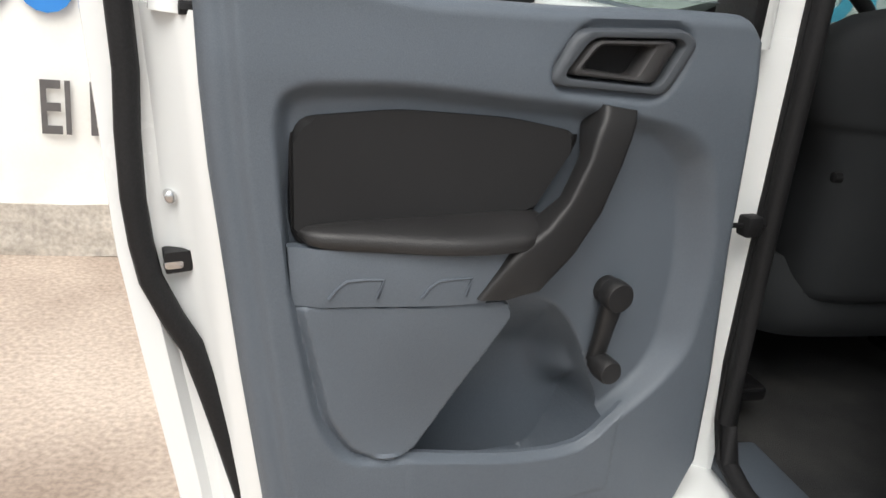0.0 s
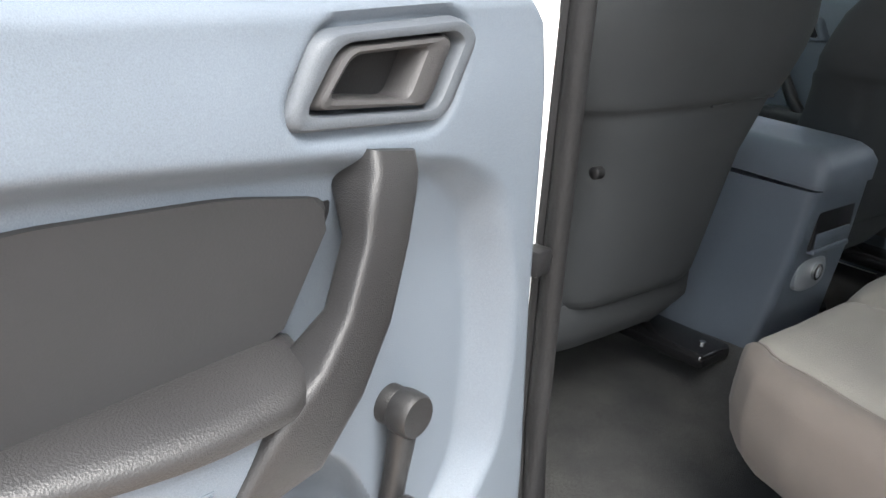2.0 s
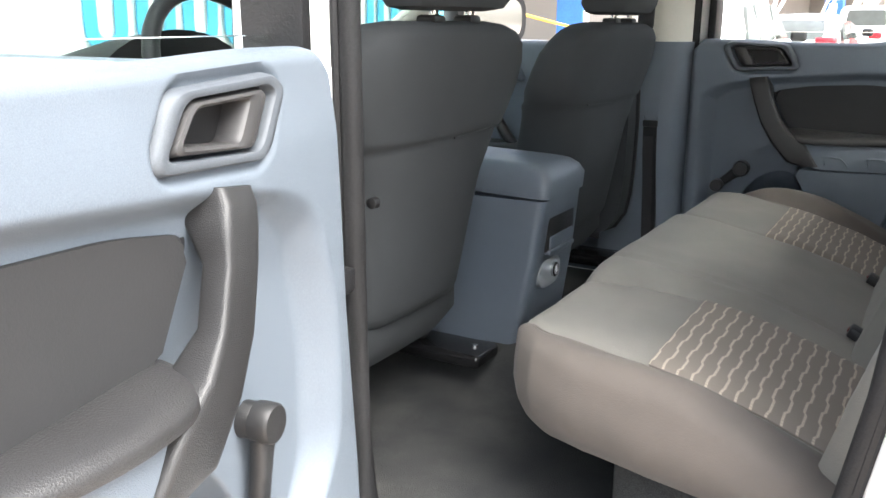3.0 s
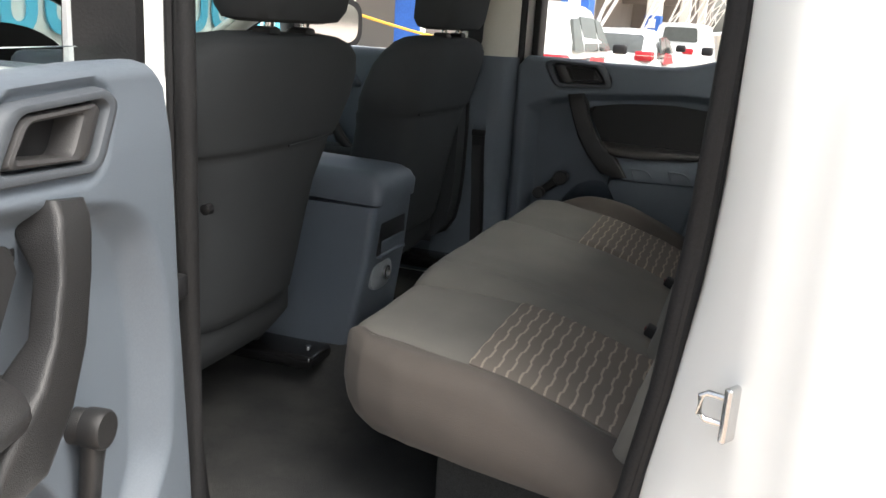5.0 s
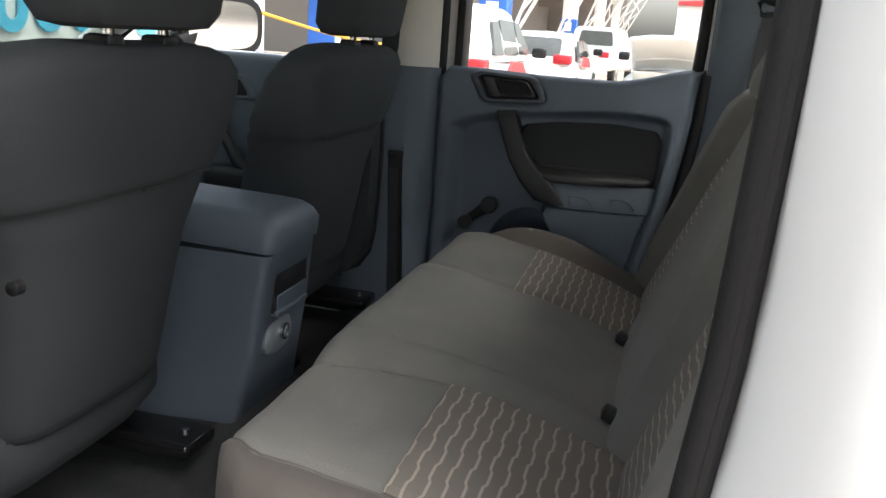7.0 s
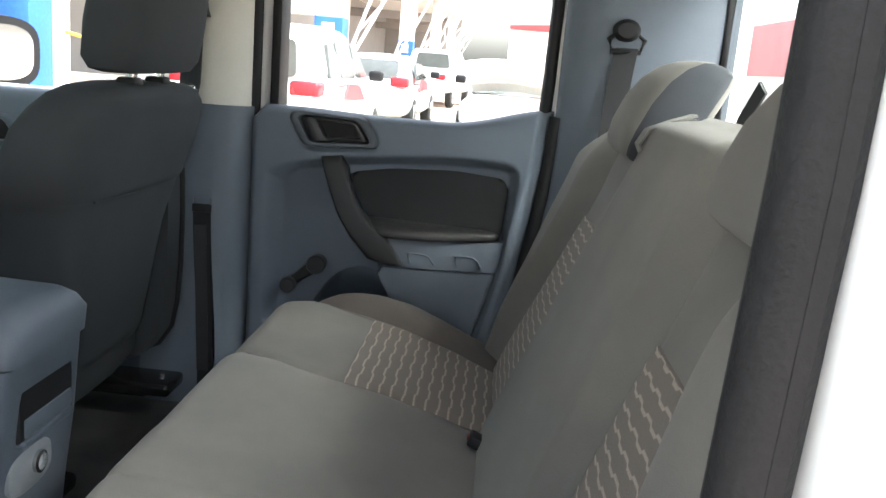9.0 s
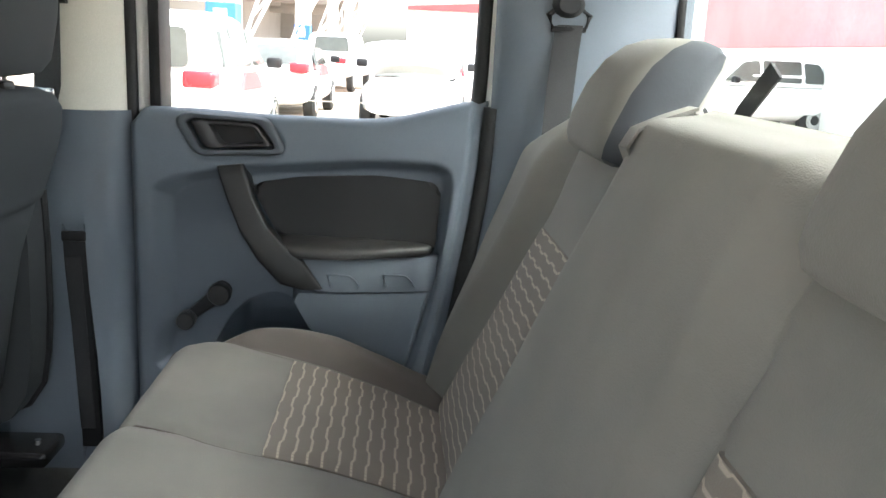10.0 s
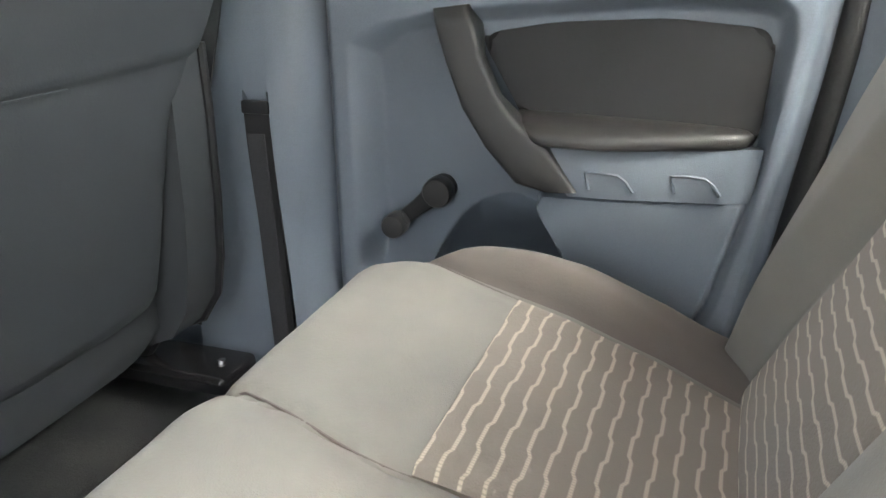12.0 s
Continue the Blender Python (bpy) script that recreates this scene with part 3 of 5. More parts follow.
# rear wall, rear window, roof, windscreen pillars
part("rear_wall", rbox(-0.735, 0.735, -0.93, -0.885, 0.48, 1.235, 0.01, 2), PLASTIC_DARK, cab, "grey rear cab wall")
part("rear_header", rbox(-0.735, 0.735, -0.93, -0.86, 1.62, 1.72, 0.01, 2), TRIM_CREAM, cab)
rg = part("rear_window", rbox(-0.70, 0.70, -0.915, -0.909, 1.23, 1.63, 0.001, 1), GLASS, cab, "clear rear window glass")
rg.visible_shadow = False
ws = part("windscreen", sheet(lambda s, t: Vector((-0.70 - 0.05 * (1 - t) + (1.40 + 0.10 * (1 - t)) * s, 1.07 - 0.75 * t + 0.04 * math.sin(math.pi * s), 1.16 + 0.52 * t)), 12, 8, back=lambda p: p + Vector((0, 0.004, 0.004))), TINTED, cab, "windscreen with its tint deepened to dim the cab")
part("rear_window_seal", tube([(-0.69, -0.905, 1.245), (-0.69, -0.905, 1.61), (0.69, -0.905, 1.61), (0.69, -0.905, 1.245)], 0.013, 8, closed=True), RUBBER, cab)
part("headliner", sheet(lambda s, t: Vector((-0.73 + 1.46 * s, -0.93 + 1.26 * t, 1.66 + 0.05 * math.sin(math.pi * s) + 0.02 * math.sin(math.pi * t))), 16, 16, back=lambda p: Vector((p.x, p.y, 1.74))), TRIM_CREAM, cab, "cream headliner")
part("roof", sheet(lambda s, t: Vector((-0.80 + 1.60 * s, -0.97 + 1.34 * t, 1.75 + 0.05 * math.sin(math.pi * s) ** 0.5)), 16, 8, back=lambda p: Vector((p.x, p.y, 1.735))), PAINT, cab, "white painted roof")
for sx in (-1, 1):
    part("windscreen_pillar", tube([(sx * 0.70, 0.30, 1.70), (sx * 0.755, 0.72, 1.41), (sx * 0.80, 1.08, 1.17)], 0.035, 10), PAINT, cab)
    part("pillar_cover", tube([(sx * 0.668, 0.30, 1.68), (sx * 0.72, 0.70, 1.41), (sx * 0.765, 1.04, 1.18)], 0.028, 10), TRIM_CREAM, cab)
part("bonnet", sheet(lambda s, t: Vector((-0.85 + 1.70 * s, 1.05 + 1.15 * t, 1.10 - 0.10 * t * t - 0.05 * (2 * s - 1) ** 4)), 20, 10, back=lambda p: Vector((p.x, p.y, 0.5))), PAINT, cab, "white bonnet")


# ---- front doors, dashboard and wheel ----
def front_door(side):
    door = root("front_door", "closed white front door with grey trim", "car door", group="front doors")
    X = lambda a, b: (min(side * a, side * b), max(side * a, side * b))
    part("outer_panel", rbox(*X(0.80, 0.885), 0.165, 1.02, 0.45, 1.205, 0.02, 3), PAINT, door)
    part("trim_panel", rbox(*X(0.715, 0.80), 0.18, 1.0, 0.52, 1.205, 0.025, 4), PLASTIC, door, "blue-grey door trim")
    part("window_frame", tube([(side * 0.79, 0.160, 1.19), (side * 0.78, 0.160, 1.60), (side * 0.77, 0.33, 1.66), (side * 0.79, 0.70, 1.43), (side * 0.81, 1.02, 1.20)], 0.014, 8), PAINT, door)
    part("glass_run", tube([(side * 0.777, 0.176, 1.2), (side * 0.767, 0.176, 1.58), (side * 0.755, 0.33, 1.63), (side * 0.775, 0.68, 1.42), (side * 0.795, 0.98, 1.20)], 0.012, 8), RUBBER, door)
    F = lambda a, b, c: Vector((side * (0.715 - c), 0.75 - a, b))
    bez_o = rounded([(0.262, 1.090), (0.230, 1.150), (0.096, 1.155), (0.079, 1.143), (0.110, 1.083)], 0.016, 6)
    bez_i = rounded([(0.232, 1.099), (0.206, 1.140), (0.101, 1.144), (0.094, 1.138), (0.116, 1.092)], 0.011, 6)
    part("handle_bezel", ring_of(bez_o, bez_i, lambda w, a, b: F(a, b, w), 0.0, 0.014, 0.0), PLASTIC_DARK, door)
    part("release_handle", prism(bez_i, F, (-0.005, 0.006), bevel=0.003), BLACK, door)
    part("pull_handle", tube([F(0.13, 1.06, 0.0), F(0.15, 1.04, 0.035), F(0.22, 0.94, 0.05), F(0.28, 0.88, 0.05), F(0.32, 0.84, 0.01)], 0.016, 10), HANDLE, door)
    part("armrest", rbox(*X(0.64, 0.72), 0.28, 0.62, 0.86, 0.92, 0.02, 4), VINYL, door)
    return door


front_door(-1)
front_door(1)


def wing_mirror(side):
    mir = root("wing_mirror", "black wing mirror on the front door", "mirror", group="wing mirrors")
    m = pose(side * 0.975, 0.76, 1.268, 0, 0, -side * 20)
    ring = lambda sx, sz, y: [m @ Vector((sx * math.copysign(abs(math.cos(a)) ** 0.55, math.cos(a)), y, sz * math.copysign(abs(math.sin(a)) ** 0.6, math.sin(a)))) for a in [2 * math.pi * k / 28 for k in range(28)]]
    part("housing", loft([ring(0.150, 0.086, -0.03), ring(0.153, 0.089, 0.0), ring(0.142, 0.08, 0.05), ring(0.08, 0.045, 0.10)]), BLACK, mir)
    gl = bpy.data.materials.get("mirror_glass") or surface("mirror_glass", (0.86, 0.88, 0.9), 0.03, metal=1.0, mottle=0.01)
    part("mirror_pane", loft([ring(0.128, 0.067, -0.031), ring(0.128, 0.067, -0.033)]), gl, mir)
    part("stalk", tube([(side * 0.83, 0.80, 1.21), (side * 0.88, 0.79, 1.235), (side * 0.93, 0.78, 1.25)], 0.03, 10), BLACK, mir)
    return mir


wing_mirror(1)
wing_mirror(-1)

DASH = surface("dash_plastic", (0.25, 0.255, 0.245), 0.55, grain=0.25, grain_size=900, mottle=0.05, bump=0.25)
dash = root("dashboard", "pale grey moulded dashboard with black hooded dials", "dashboard")
prof = [(0.74, 0.70), (0.72, 0.92), (0.76, 1.07), (0.82, 1.12), (0.95, 1.135), (1.10, 1.10), (1.10, 0.70)]
part("body", loft([[Vector((x, y + 0.05 * abs(x), z)) for y, z in prof] for x in [-0.69 + 1.38 * k / 12 for k in range(13)]]), DASH, dash)
part("dial_hood", loft([[Vector((-0.36 + 0.20 * math.cos(a) * k, 0.74 + 0.22 * j, 1.125 + (0.115 - 0.03 * j) * math.sin(a) * k)) for a in [math.pi * q / 16 for q in range(17)]] for j, k in ((0, 1.0), (0.5, 1.0), (1, 0.9))]), BLACK, dash)
wheel = root("steering_wheel", "dark grey steering wheel with pale hub", "steering wheel")
wm = pose(-0.325, 0.63, 1.145, 65, 0, 0)
part("rim", tube([wm @ Vector((0.185 * math.cos(a), 0.185 * math.sin(a), 0)) for a in [2 * math.pi * k / 40 for k in range(40)]], 0.0165, 12, closed=True), HANDLE, wheel)
part("hub", rbox(-0.075, 0.075, -0.065, 0.06, -0.04, 0.01, 0.03, 4, m=wm), PLASTIC, wheel)
for a in (8, 172, 270):
    q = radians(a)
    part("spoke", tube([wm @ Vector((r * math.cos(q), r * math.sin(q), -0.012)) for r in (0.05, 0.12, 0.18)], 0.014, 8), HANDLE, wheel)


# ---- seats ----
GLOSS = surface("glossy_black_plastic", (0.012, 0.012, 0.013), 0.2, grain=0.1, mottle=0.1)
XC = -0.02  # the cab's centre line


def front_seat(xc, inner):
    seat = root("bucket_seat", "dark grey cloth front seat seen from behind", "car seat", group="front seats")

    def ring(z, yb, depth, hw, n=44, sq=0.45):
        pts = []
        for k in range(n):
            a = 2 * math.pi * k / n
            c, s = math.cos(a), math.sin(a)
            pts.append(Vector((xc + hw * math.copysign(abs(c) ** sq, c), yb + depth / 2 - depth / 2 * math.copysign(abs(s) ** 0.6, s), z)))
        return pts
    # z, rear face, depth, half width
    rows = [(0.775, 0.172, 0.14, 0.145), (0.785, 0.158, 0.17, 0.158), (0.80, 0.150, 0.18, 0.164), (0.86, 0.140, 0.18, 0.172), (0.94, 0.127, 0.18, 0.180), (1.00, 0.118, 0.17, 0.190), (1.05, 0.108, 0.165, 0.212), (1.075, 0.106, 0.162, 0.228), (1.085, 0.098, 0.16, 0.238), (1.11, 0.092, 0.16, 0.252),
            (1.15, 0.082, 0.15, 0.264), (1.19, 0.073, 0.14, 0.264), (1.22, 0.068, 0.125, 0.248), (1.24, 0.069, 0.11, 0.218), (1.252, 0.078, 0.09, 0.172), (1.257, 0.092, 0.06, 0.12)]
    fine = []
    for a, b in zip(rows, rows[1:]):
        fine += [tuple(p + (q - p) * k / 3 for p, q in zip(a, b)) for k in range(3)]
    back = part("backrest", loft([ring(*r) for r in fine + [rows[-1]]]), CLOTH_FRONT, seat)
    # hard side shield with a dark edge, and the cloth skirt under the back
    if inner < 0:
        side_line = [(0.108, 1.09), (0.106, 1.01), (0.108, 0.90), (0.114, 0.82), (0.124, 0.768), (0.150, 0.728), (0.185, 0.712)]
        shield = part("side_shield", prism(side_line + [(0.36, 0.712), (0.36, 1.09)], lambda y, z, c: Vector((xc + -inner * (0.150 + c), y + 0.012, z)), (0.0, 0.068)), CLOTH_FRONT, seat)
        part("shield_edge", tube([Vector((xc + -inner * 0.216, y + 0.010, z)) for y, z in side_line], 0.006, 8), BLACK, shield, "black edging")
    part("skirt", sheet(lambda s, t: Vector((xc - 0.150 + 0.30 * s, 0.178 - 0.012 * math.sin(math.pi * s) + 0.035 * t + 0.004 * math.sin(9 * s), 0.795 - 0.075 * t)), 20, 6, back=lambda p: p + Vector((0, 0.012, 0))), CLOTH_FRONT, seat)
    # sewn seam across the back and down the sides
    part("back_seam", tube([(xc + inner * (0.02 + 0.155 * k / 10), 0.1045 - 0.001 * k / 10, 1.076 + 0.006 * k / 10) for k in range(11)], 0.0022, 6), CLOTH_FRONT, back, "raised seam")
    if inner > 0:
        part("back_panel_clip", loft([[Vector((xc - inner * 0.200, 0.105 + r * math.cos(a), 1.01 + r * math.sin(a))) + Vector((-inner * dx, 0, 0)) for a in [2 * math.pi * k / 12 for k in range(12)]] for r, dx in ((0.008, 0), (0.008, 0.012), (0.005, 0.014))]), BLACK, back)
    # head restraint on two posts
    head = []
    for z, yb, d, hw in ((1.272, 0.085, 0.05, 0.100), (1.277, 0.060, 0.09, 0.126), (1.295, 0.048, 0.11, 0.138), (1.35, 0.038, 0.115, 0.141), (1.42, 0.030, 0.11, 0.138), (1.46, 0.032, 0.09, 0.128), (1.48, 0.045, 0.06, 0.10)):
        head.append(ring(z, yb, d, hw, sq=0.28))
    hr = part("head_restraint", loft(head), CLOTH_FRONT, seat)
    for sx in (-1, 1):
        part("post", tube([(xc + sx * 0.055, 0.100, 1.24), (xc + sx * 0.055, 0.093, 1.31)], 0.007, 10), CHROME, hr)
        part("post_collar", rbox(xc + sx * 0.055 - 0.017, xc + sx * 0.055 + 0.017, 0.085, 0.12, 1.25, 1.266, 0.006, 2), BLACK, hr)
    # cushion, frame and rails
    part("cushion", loft([ring(z, yb, d, hw) for z, yb, d, hw in ((0.70, 0.20, 0.46, 0.225), (0.74, 0.17, 0.50, 0.24), (0.80, 0.17, 0.51, 0.24), (0.84, 0.20, 0.46, 0.22))]), CLOTH_FRONT, seat)
    for sx in (-1, 1):
        x = xc + sx * (0.215 if sx == inner else 0.25)
        part("rail", rbox(x - 0.024, x + 0.024, 0.19, 0.72, 0.600, 0.632, 0.006, 2), BLACK, seat, "black steel seat rail")
        part("rail_cover", rbox(x - 0.046, x + 0.046, 0.135, 0.36, 0.612, 0.640, 0.010, 3), GLOSS, seat, "glossy black rail end cover")
        part("bracket", tube([(x - sx * 0.01, 0.30, 0.62), (x - sx * 0.005, 0.26, 0.68), (x - sx * 0.01, 0.22, 0.79)], 0.010, 8), BLACK, seat)
        part("rail_bolt", loft([[Vector((x + r * math.cos(a), 0.165 + r * math.sin(a), z)) for a in [2 * math.pi * k / 8 for k in range(8)]] for r, z in ((0.006, 0.638), (0.006, 0.645), (0.004, 0.646))]), CHROME, seat)
    return seat


front_seat(-0.402, 1)
front_seat(0.375, -1)

# ---- centre console ----
SOCKET_GREY = surface("socket_plate_grey", (0.20, 0.215, 0.23), 0.4, grain=0.2, grain_size=700, mottle=0.05)
console = root("centre_console", "blue-grey plastic centre console with armrest lid", "console")


rows = [(0.56, 0.128, 0.135), (0.62, 0.115, 0.122), (0.70, 0.100, 0.110), (0.80, 0.083, 0.103), (0.90, 0.072, 0.098), (0.922, 0.070, 0.097)]
body = []
for z, yr, hw in rows:
    body.append([Vector((XC + 0.022 + x, y, z)) for x, y in rounded([(-hw, yr), (hw, yr), (hw + 0.01, 0.62), (-hw - 0.01, 0.62)], 0.018, 4)])
part("body", loft(body), PLASTIC_DARK, console)
lid = []
for z, g in ((0.926, 0.0), (0.958, 0.002), (0.975, -0.006), (0.985, -0.018), (0.989, -0.032)):
    lid.append([Vector((XC + 0.022 + x, y, z + 0.03 * (y - 0.06))) for x, y in rounded([(-0.099 - g, 0.062 - g * 1.2), (0.099 + g, 0.062 - g * 1.2), (0.099 + g, 0.40), (-0.099 - g, 0.40)], 0.024, 5)])
part("lid", loft(lid), PLASTIC_DARK, console, "rounded padded console lid")
cx = XC + 0.022
part("tray_opening", rbox(cx - 0.062, cx + 0.072, 0.0735, 0.10, 0.812, 0.888, 0.006, 2), BLACK, console, "dark open tray")
part("tray_ledge", rbox(cx - 0.056, cx + 0.064, 0.0705, 0.095, 0.818, 0.846, 0.005, 2), PLASTIC_DARK, console)
part("tray_lip", rbox(cx - 0.060, cx + 0.066, 0.068, 0.095, 0.808, 0.818, 0.004, 2), PLASTIC_DARK, console)
part("socket_plate", loft([[Vector((cx - 0.022 + (0.052 * math.copysign(abs(math.cos(a)) ** 0.7, math.cos(a)) - e * math.cos(a)), y, 0.765 + 0.030 * math.copysign(abs(math.sin(a)) ** 0.7, math.sin(a)) - e * math.sin(a))) for a in [2 * math.pi * k / 24 for k in range(24)]] for y, e in ((0.11, 0), (0.0845, 0), (0.082, 0.004))]), SOCKET_GREY, console, "pale oval socket plate")
sock = part("power_socket", loft([[Vector((cx - 0.008 + r * math.cos(a), y, 0.767 + r * math.sin(a))) for a in [2 * math.pi * k / 20 for k in range(20)]] for r, y in ((0.0155, 0.09), (0.0155, 0.077), (0.012, 0.075), (0.011, 0.084), (0.004, 0.084))]), CHROME, console, "chrome power socket")

# ---- rear bench ----
bench = root("rear_bench", "grey cloth rear bench seat with brown-grey striped panels", "bench seat")
JUNCTION = -0.555


BENCH_FRONT, BENCH_HALF = -0.088, 0.668
HALF = [(-0.56, 0.668), (-0.30, 0.655), (-0.20, 0.640), (-0.14, 0.618), (-0.11, 0.592), (-0.096, 0.570), (-0.088, 0.545)]
SEWN = [(-0.56, 0.520), (-0.29, 0.562), (-0.24, 0.577), (-0.18, 0.600), (-0.13, 0.625), (-0.088, 0.60)]
SEWN_NEAR = [(-0.56, 0.556), (-0.27, 0.540), (-0.14, 0.538), (-0.088, 0.50)]


def bench_half(y, sx):
    """Half width of the cushion at y; its front corners are cut back in plan, more so on the kerb side."""
    return piecewise(HALF, y) - (0.034 * smoothstep(-0.50, -0.16, y) if sx < 0 else 0)


def sewn_at(y, sx):
    """Where the side bolster is sewn on, from the centre line."""
    return min(piecewise(SEWN if sx > 0 else SEWN_NEAR, y), bench_half(y, sx) - 0.014)


def bench_height(x, y):
    q = (y - JUNCTION) / (BENCH_FRONT - JUNCTION)
    ax, sx = abs(x - XC), (1 if x > XC else -1)
    half, sewn = bench_half(y, sx), sewn_at(y, sx)
    z = piecewise([(-0.1, 0.735), (0.0, 0.752), (0.25, 0.795), (0.45, 0.822), (0.60, 0.836), (0.80, 0.850), (1.0, 0.856)], q)
    z += (0.014 + 0.020 * smoothstep(0.1, 0.5, q)) * smoothstep(sewn - 0.01, sewn + 0.05, ax) * (1 - 0.6 * smoothstep(0.55, 1.0, q)) * (1 if sx > 0 else 1 - 0.8 * smoothstep(0.2, 0.8, q))
    crease = 0.235 + 0.042 * smoothstep(-0.29, -0.10, y)
    z += 0.014 * smoothstep(crease + 0.015, crease - 0.065, ax)
    z -= 0.009 * math.exp(-((ax - crease) / 0.009) ** 2) * smoothstep(0.05, 0.2, q)
    z -= 0.005 * math.exp(-((x + 0.19) / 0.006) ** 2)
    z += 0.0025 * noise.noise(Vector((x * 7, y * 7, 0.5))) + 0.0012 * noise.noise(Vector((x * 19, y * 19, 4.5)))
    z -= 0.005 * math.exp(-((ax - sewn) / 0.006) ** 2)
    d = min(half - ax, (BENCH_FRONT - y))
    r = 0.034
    z -= r * (1 - math.sqrt(max(0.0, 1 - (1 - min(1.0, max(0.0, d) / r)) ** 2)))
    return z


def bench_cover():
    bm = bmesh.new()
    nx, ny = 150, 70
    grid = []
    for j in range(ny + 1):
        t = j / ny
        y = JUNCTION + (BENCH_FRONT - JUNCTION) * (1 - (1 - t) ** 1.6)
        row = []
        for i in range(nx + 1):
            s = 2 * i / nx - 1
            sx = 1 if s > 0 else -1
            h, sewn = bench_half(y, sx), sewn_at(y, sx)
            f = min(1.0, (abs(s) - 0.78) / 0.22)
            x = XC + sx * (sewn * abs(s) / 0.78 if f <= 0 else sewn + (h - sewn) * (1 - (1 - f) ** 1.5))
            row.append(bm.verts.new((x, y, bench_height(x, y))))
        grid.append(row)
    for j in range(ny):
        for i in range(nx):
            f = bm.faces.new((grid[j][i], grid[j][i + 1], grid[j + 1][i + 1], grid[j + 1][i]))
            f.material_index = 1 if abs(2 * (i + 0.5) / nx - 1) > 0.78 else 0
    rim = [r[0] for r in grid] + grid[-1][1:-1] + [r[-1] for r in grid[::-1]]
    rows, mid = [rim], Vector((XC, -0.40, 0))
    for f in (0.15, 0.35, 0.6, 0.8, 0.93, 1.0):
        loop = []
        for v in rim:
            foot = 0.706 - 0.014 * smoothstep(-0.5, -0.12, v.co.y) * smoothstep(0.64, 0.45, abs(v.co.x - XC))
            out = Vector((v.co.x, v.co.y, 0)) - mid
            out.normalize()
            push = 0.004 * math.sin(math.pi * min(1, f * 1.4)) - 0.040 * f ** 4
            loop.append(bm.verts.new((v.co.x + out.x * push, v.co.y + out.y * push, v.co.z + (foot - v.co.z) * f)))
        rows.append(loop)
    for a, b in zip(rows, rows[1:]):
        for i in range(len(a) - 1):
            f = bm.faces.new((a[i], a[i + 1], b[i + 1], b[i]))
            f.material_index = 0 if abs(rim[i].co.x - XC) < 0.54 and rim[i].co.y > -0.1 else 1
    return bm


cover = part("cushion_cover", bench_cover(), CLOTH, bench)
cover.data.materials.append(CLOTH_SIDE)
for sx in (-1, 1):
    run = [JUNCTION + 0.02 + (BENCH_FRONT - JUNCTION - 0.02) * k / 30 for k in range(31)]
    part("bolster_seam", tube([Vector((XC + sx * sewn_at(y, sx), y, bench_height(XC + sx * sewn_at(y, sx), y) + 0.0006)) for y in run], 0.0019, 6), CLOTH_SIDE, bench)
part("seat_base", rbox(-0.555, 0.515, -0.56, -0.24, 0.56, 0.745, 0.02, 2), CARPET, bench, "dark carpeted bench base")


def on_bench(x, y, lift):
    return Vector((x, y, bench_height(x, y) + lift))


for sx, xin in ((-1, -0.256), (1, 0.218)):
    def pad(s, t):
        y = -0.553 + 0.268 * t
        xout = XC + sx * (sewn_at(y, sx) - 0.003)
        x = min(xin, xout) + abs(xout - xin) * s
        return on_bench(x, y, 0.004 + 0.006 * (math.sin(math.pi * s) * math.sin(math.pi * t)) ** 0.35 * (1 if 0 < s < 1 and 0 < t < 1 else 0))
    part("striped_panel", sheet(pad, 40, 36, back=lambda p: Vector((p.x, p.y, p.z - 0.02)), uv=lambda s, t: (0.32 * s, 0.268 * t)), STRIPE, bench, "brown-grey cloth with pale jogged stripes")
    # sewn edges from the panel to the front
    part("seam", tube([on_bench(xin + sx * 0.045 * smoothstep(0, 8, k), -0.285 + 0.19 * k / 8, 0.0008) for k in range(9)], 0.0016, 6), CLOTH_SIDE, bench)

# backrest: leaning plane, three sections
LEAN_Y, LEAN_Z = -0.535, 0.80


def back_base(x, h, lift):
    """A point on the leaning seat back: h metres up from the junction, lift proud of it."""
    n = Vector((0, 0.9397, 0.3420))
    return Vector((x, LEAN_Y - 0.342 * h, LEAN_Z + 0.9397 * h)) + n * lift


def split_at(h):
    """Where the seat back parts, h metres up: the joint leans inward."""
    return 0.200 - 0.25 * max(0.0, h)


def back_lift(x, h, top):
    ax = abs(x - XC)
    edge = 0.560 - 0.155 * smoothstep(-0.05, 0.38, h)
    w = 0.036 * smoothstep(edge, edge + 0.07, ax) * smoothstep(0.52, 0.38, h)
    w -= 0.004 * math.exp(-((ax - edge) / 0.006) ** 2)
    w += 0.030 * smoothstep(split_at(h) + 0.012, split_at(h) - 0.02, x) * smoothstep(-0.285, -0.235, x)
    w -= 0.006 * math.exp(-((x + 0.285) / 0.008) ** 2)
    w -= 0.055 * smoothstep(top - 0.05, top, h) ** 2
    w -= 0.07 * smoothstep(0.595, 0.655, ax) ** 2
    w += 0.002 * noise.noise(Vector((x * 8, h * 8, 2.0)))
    return w


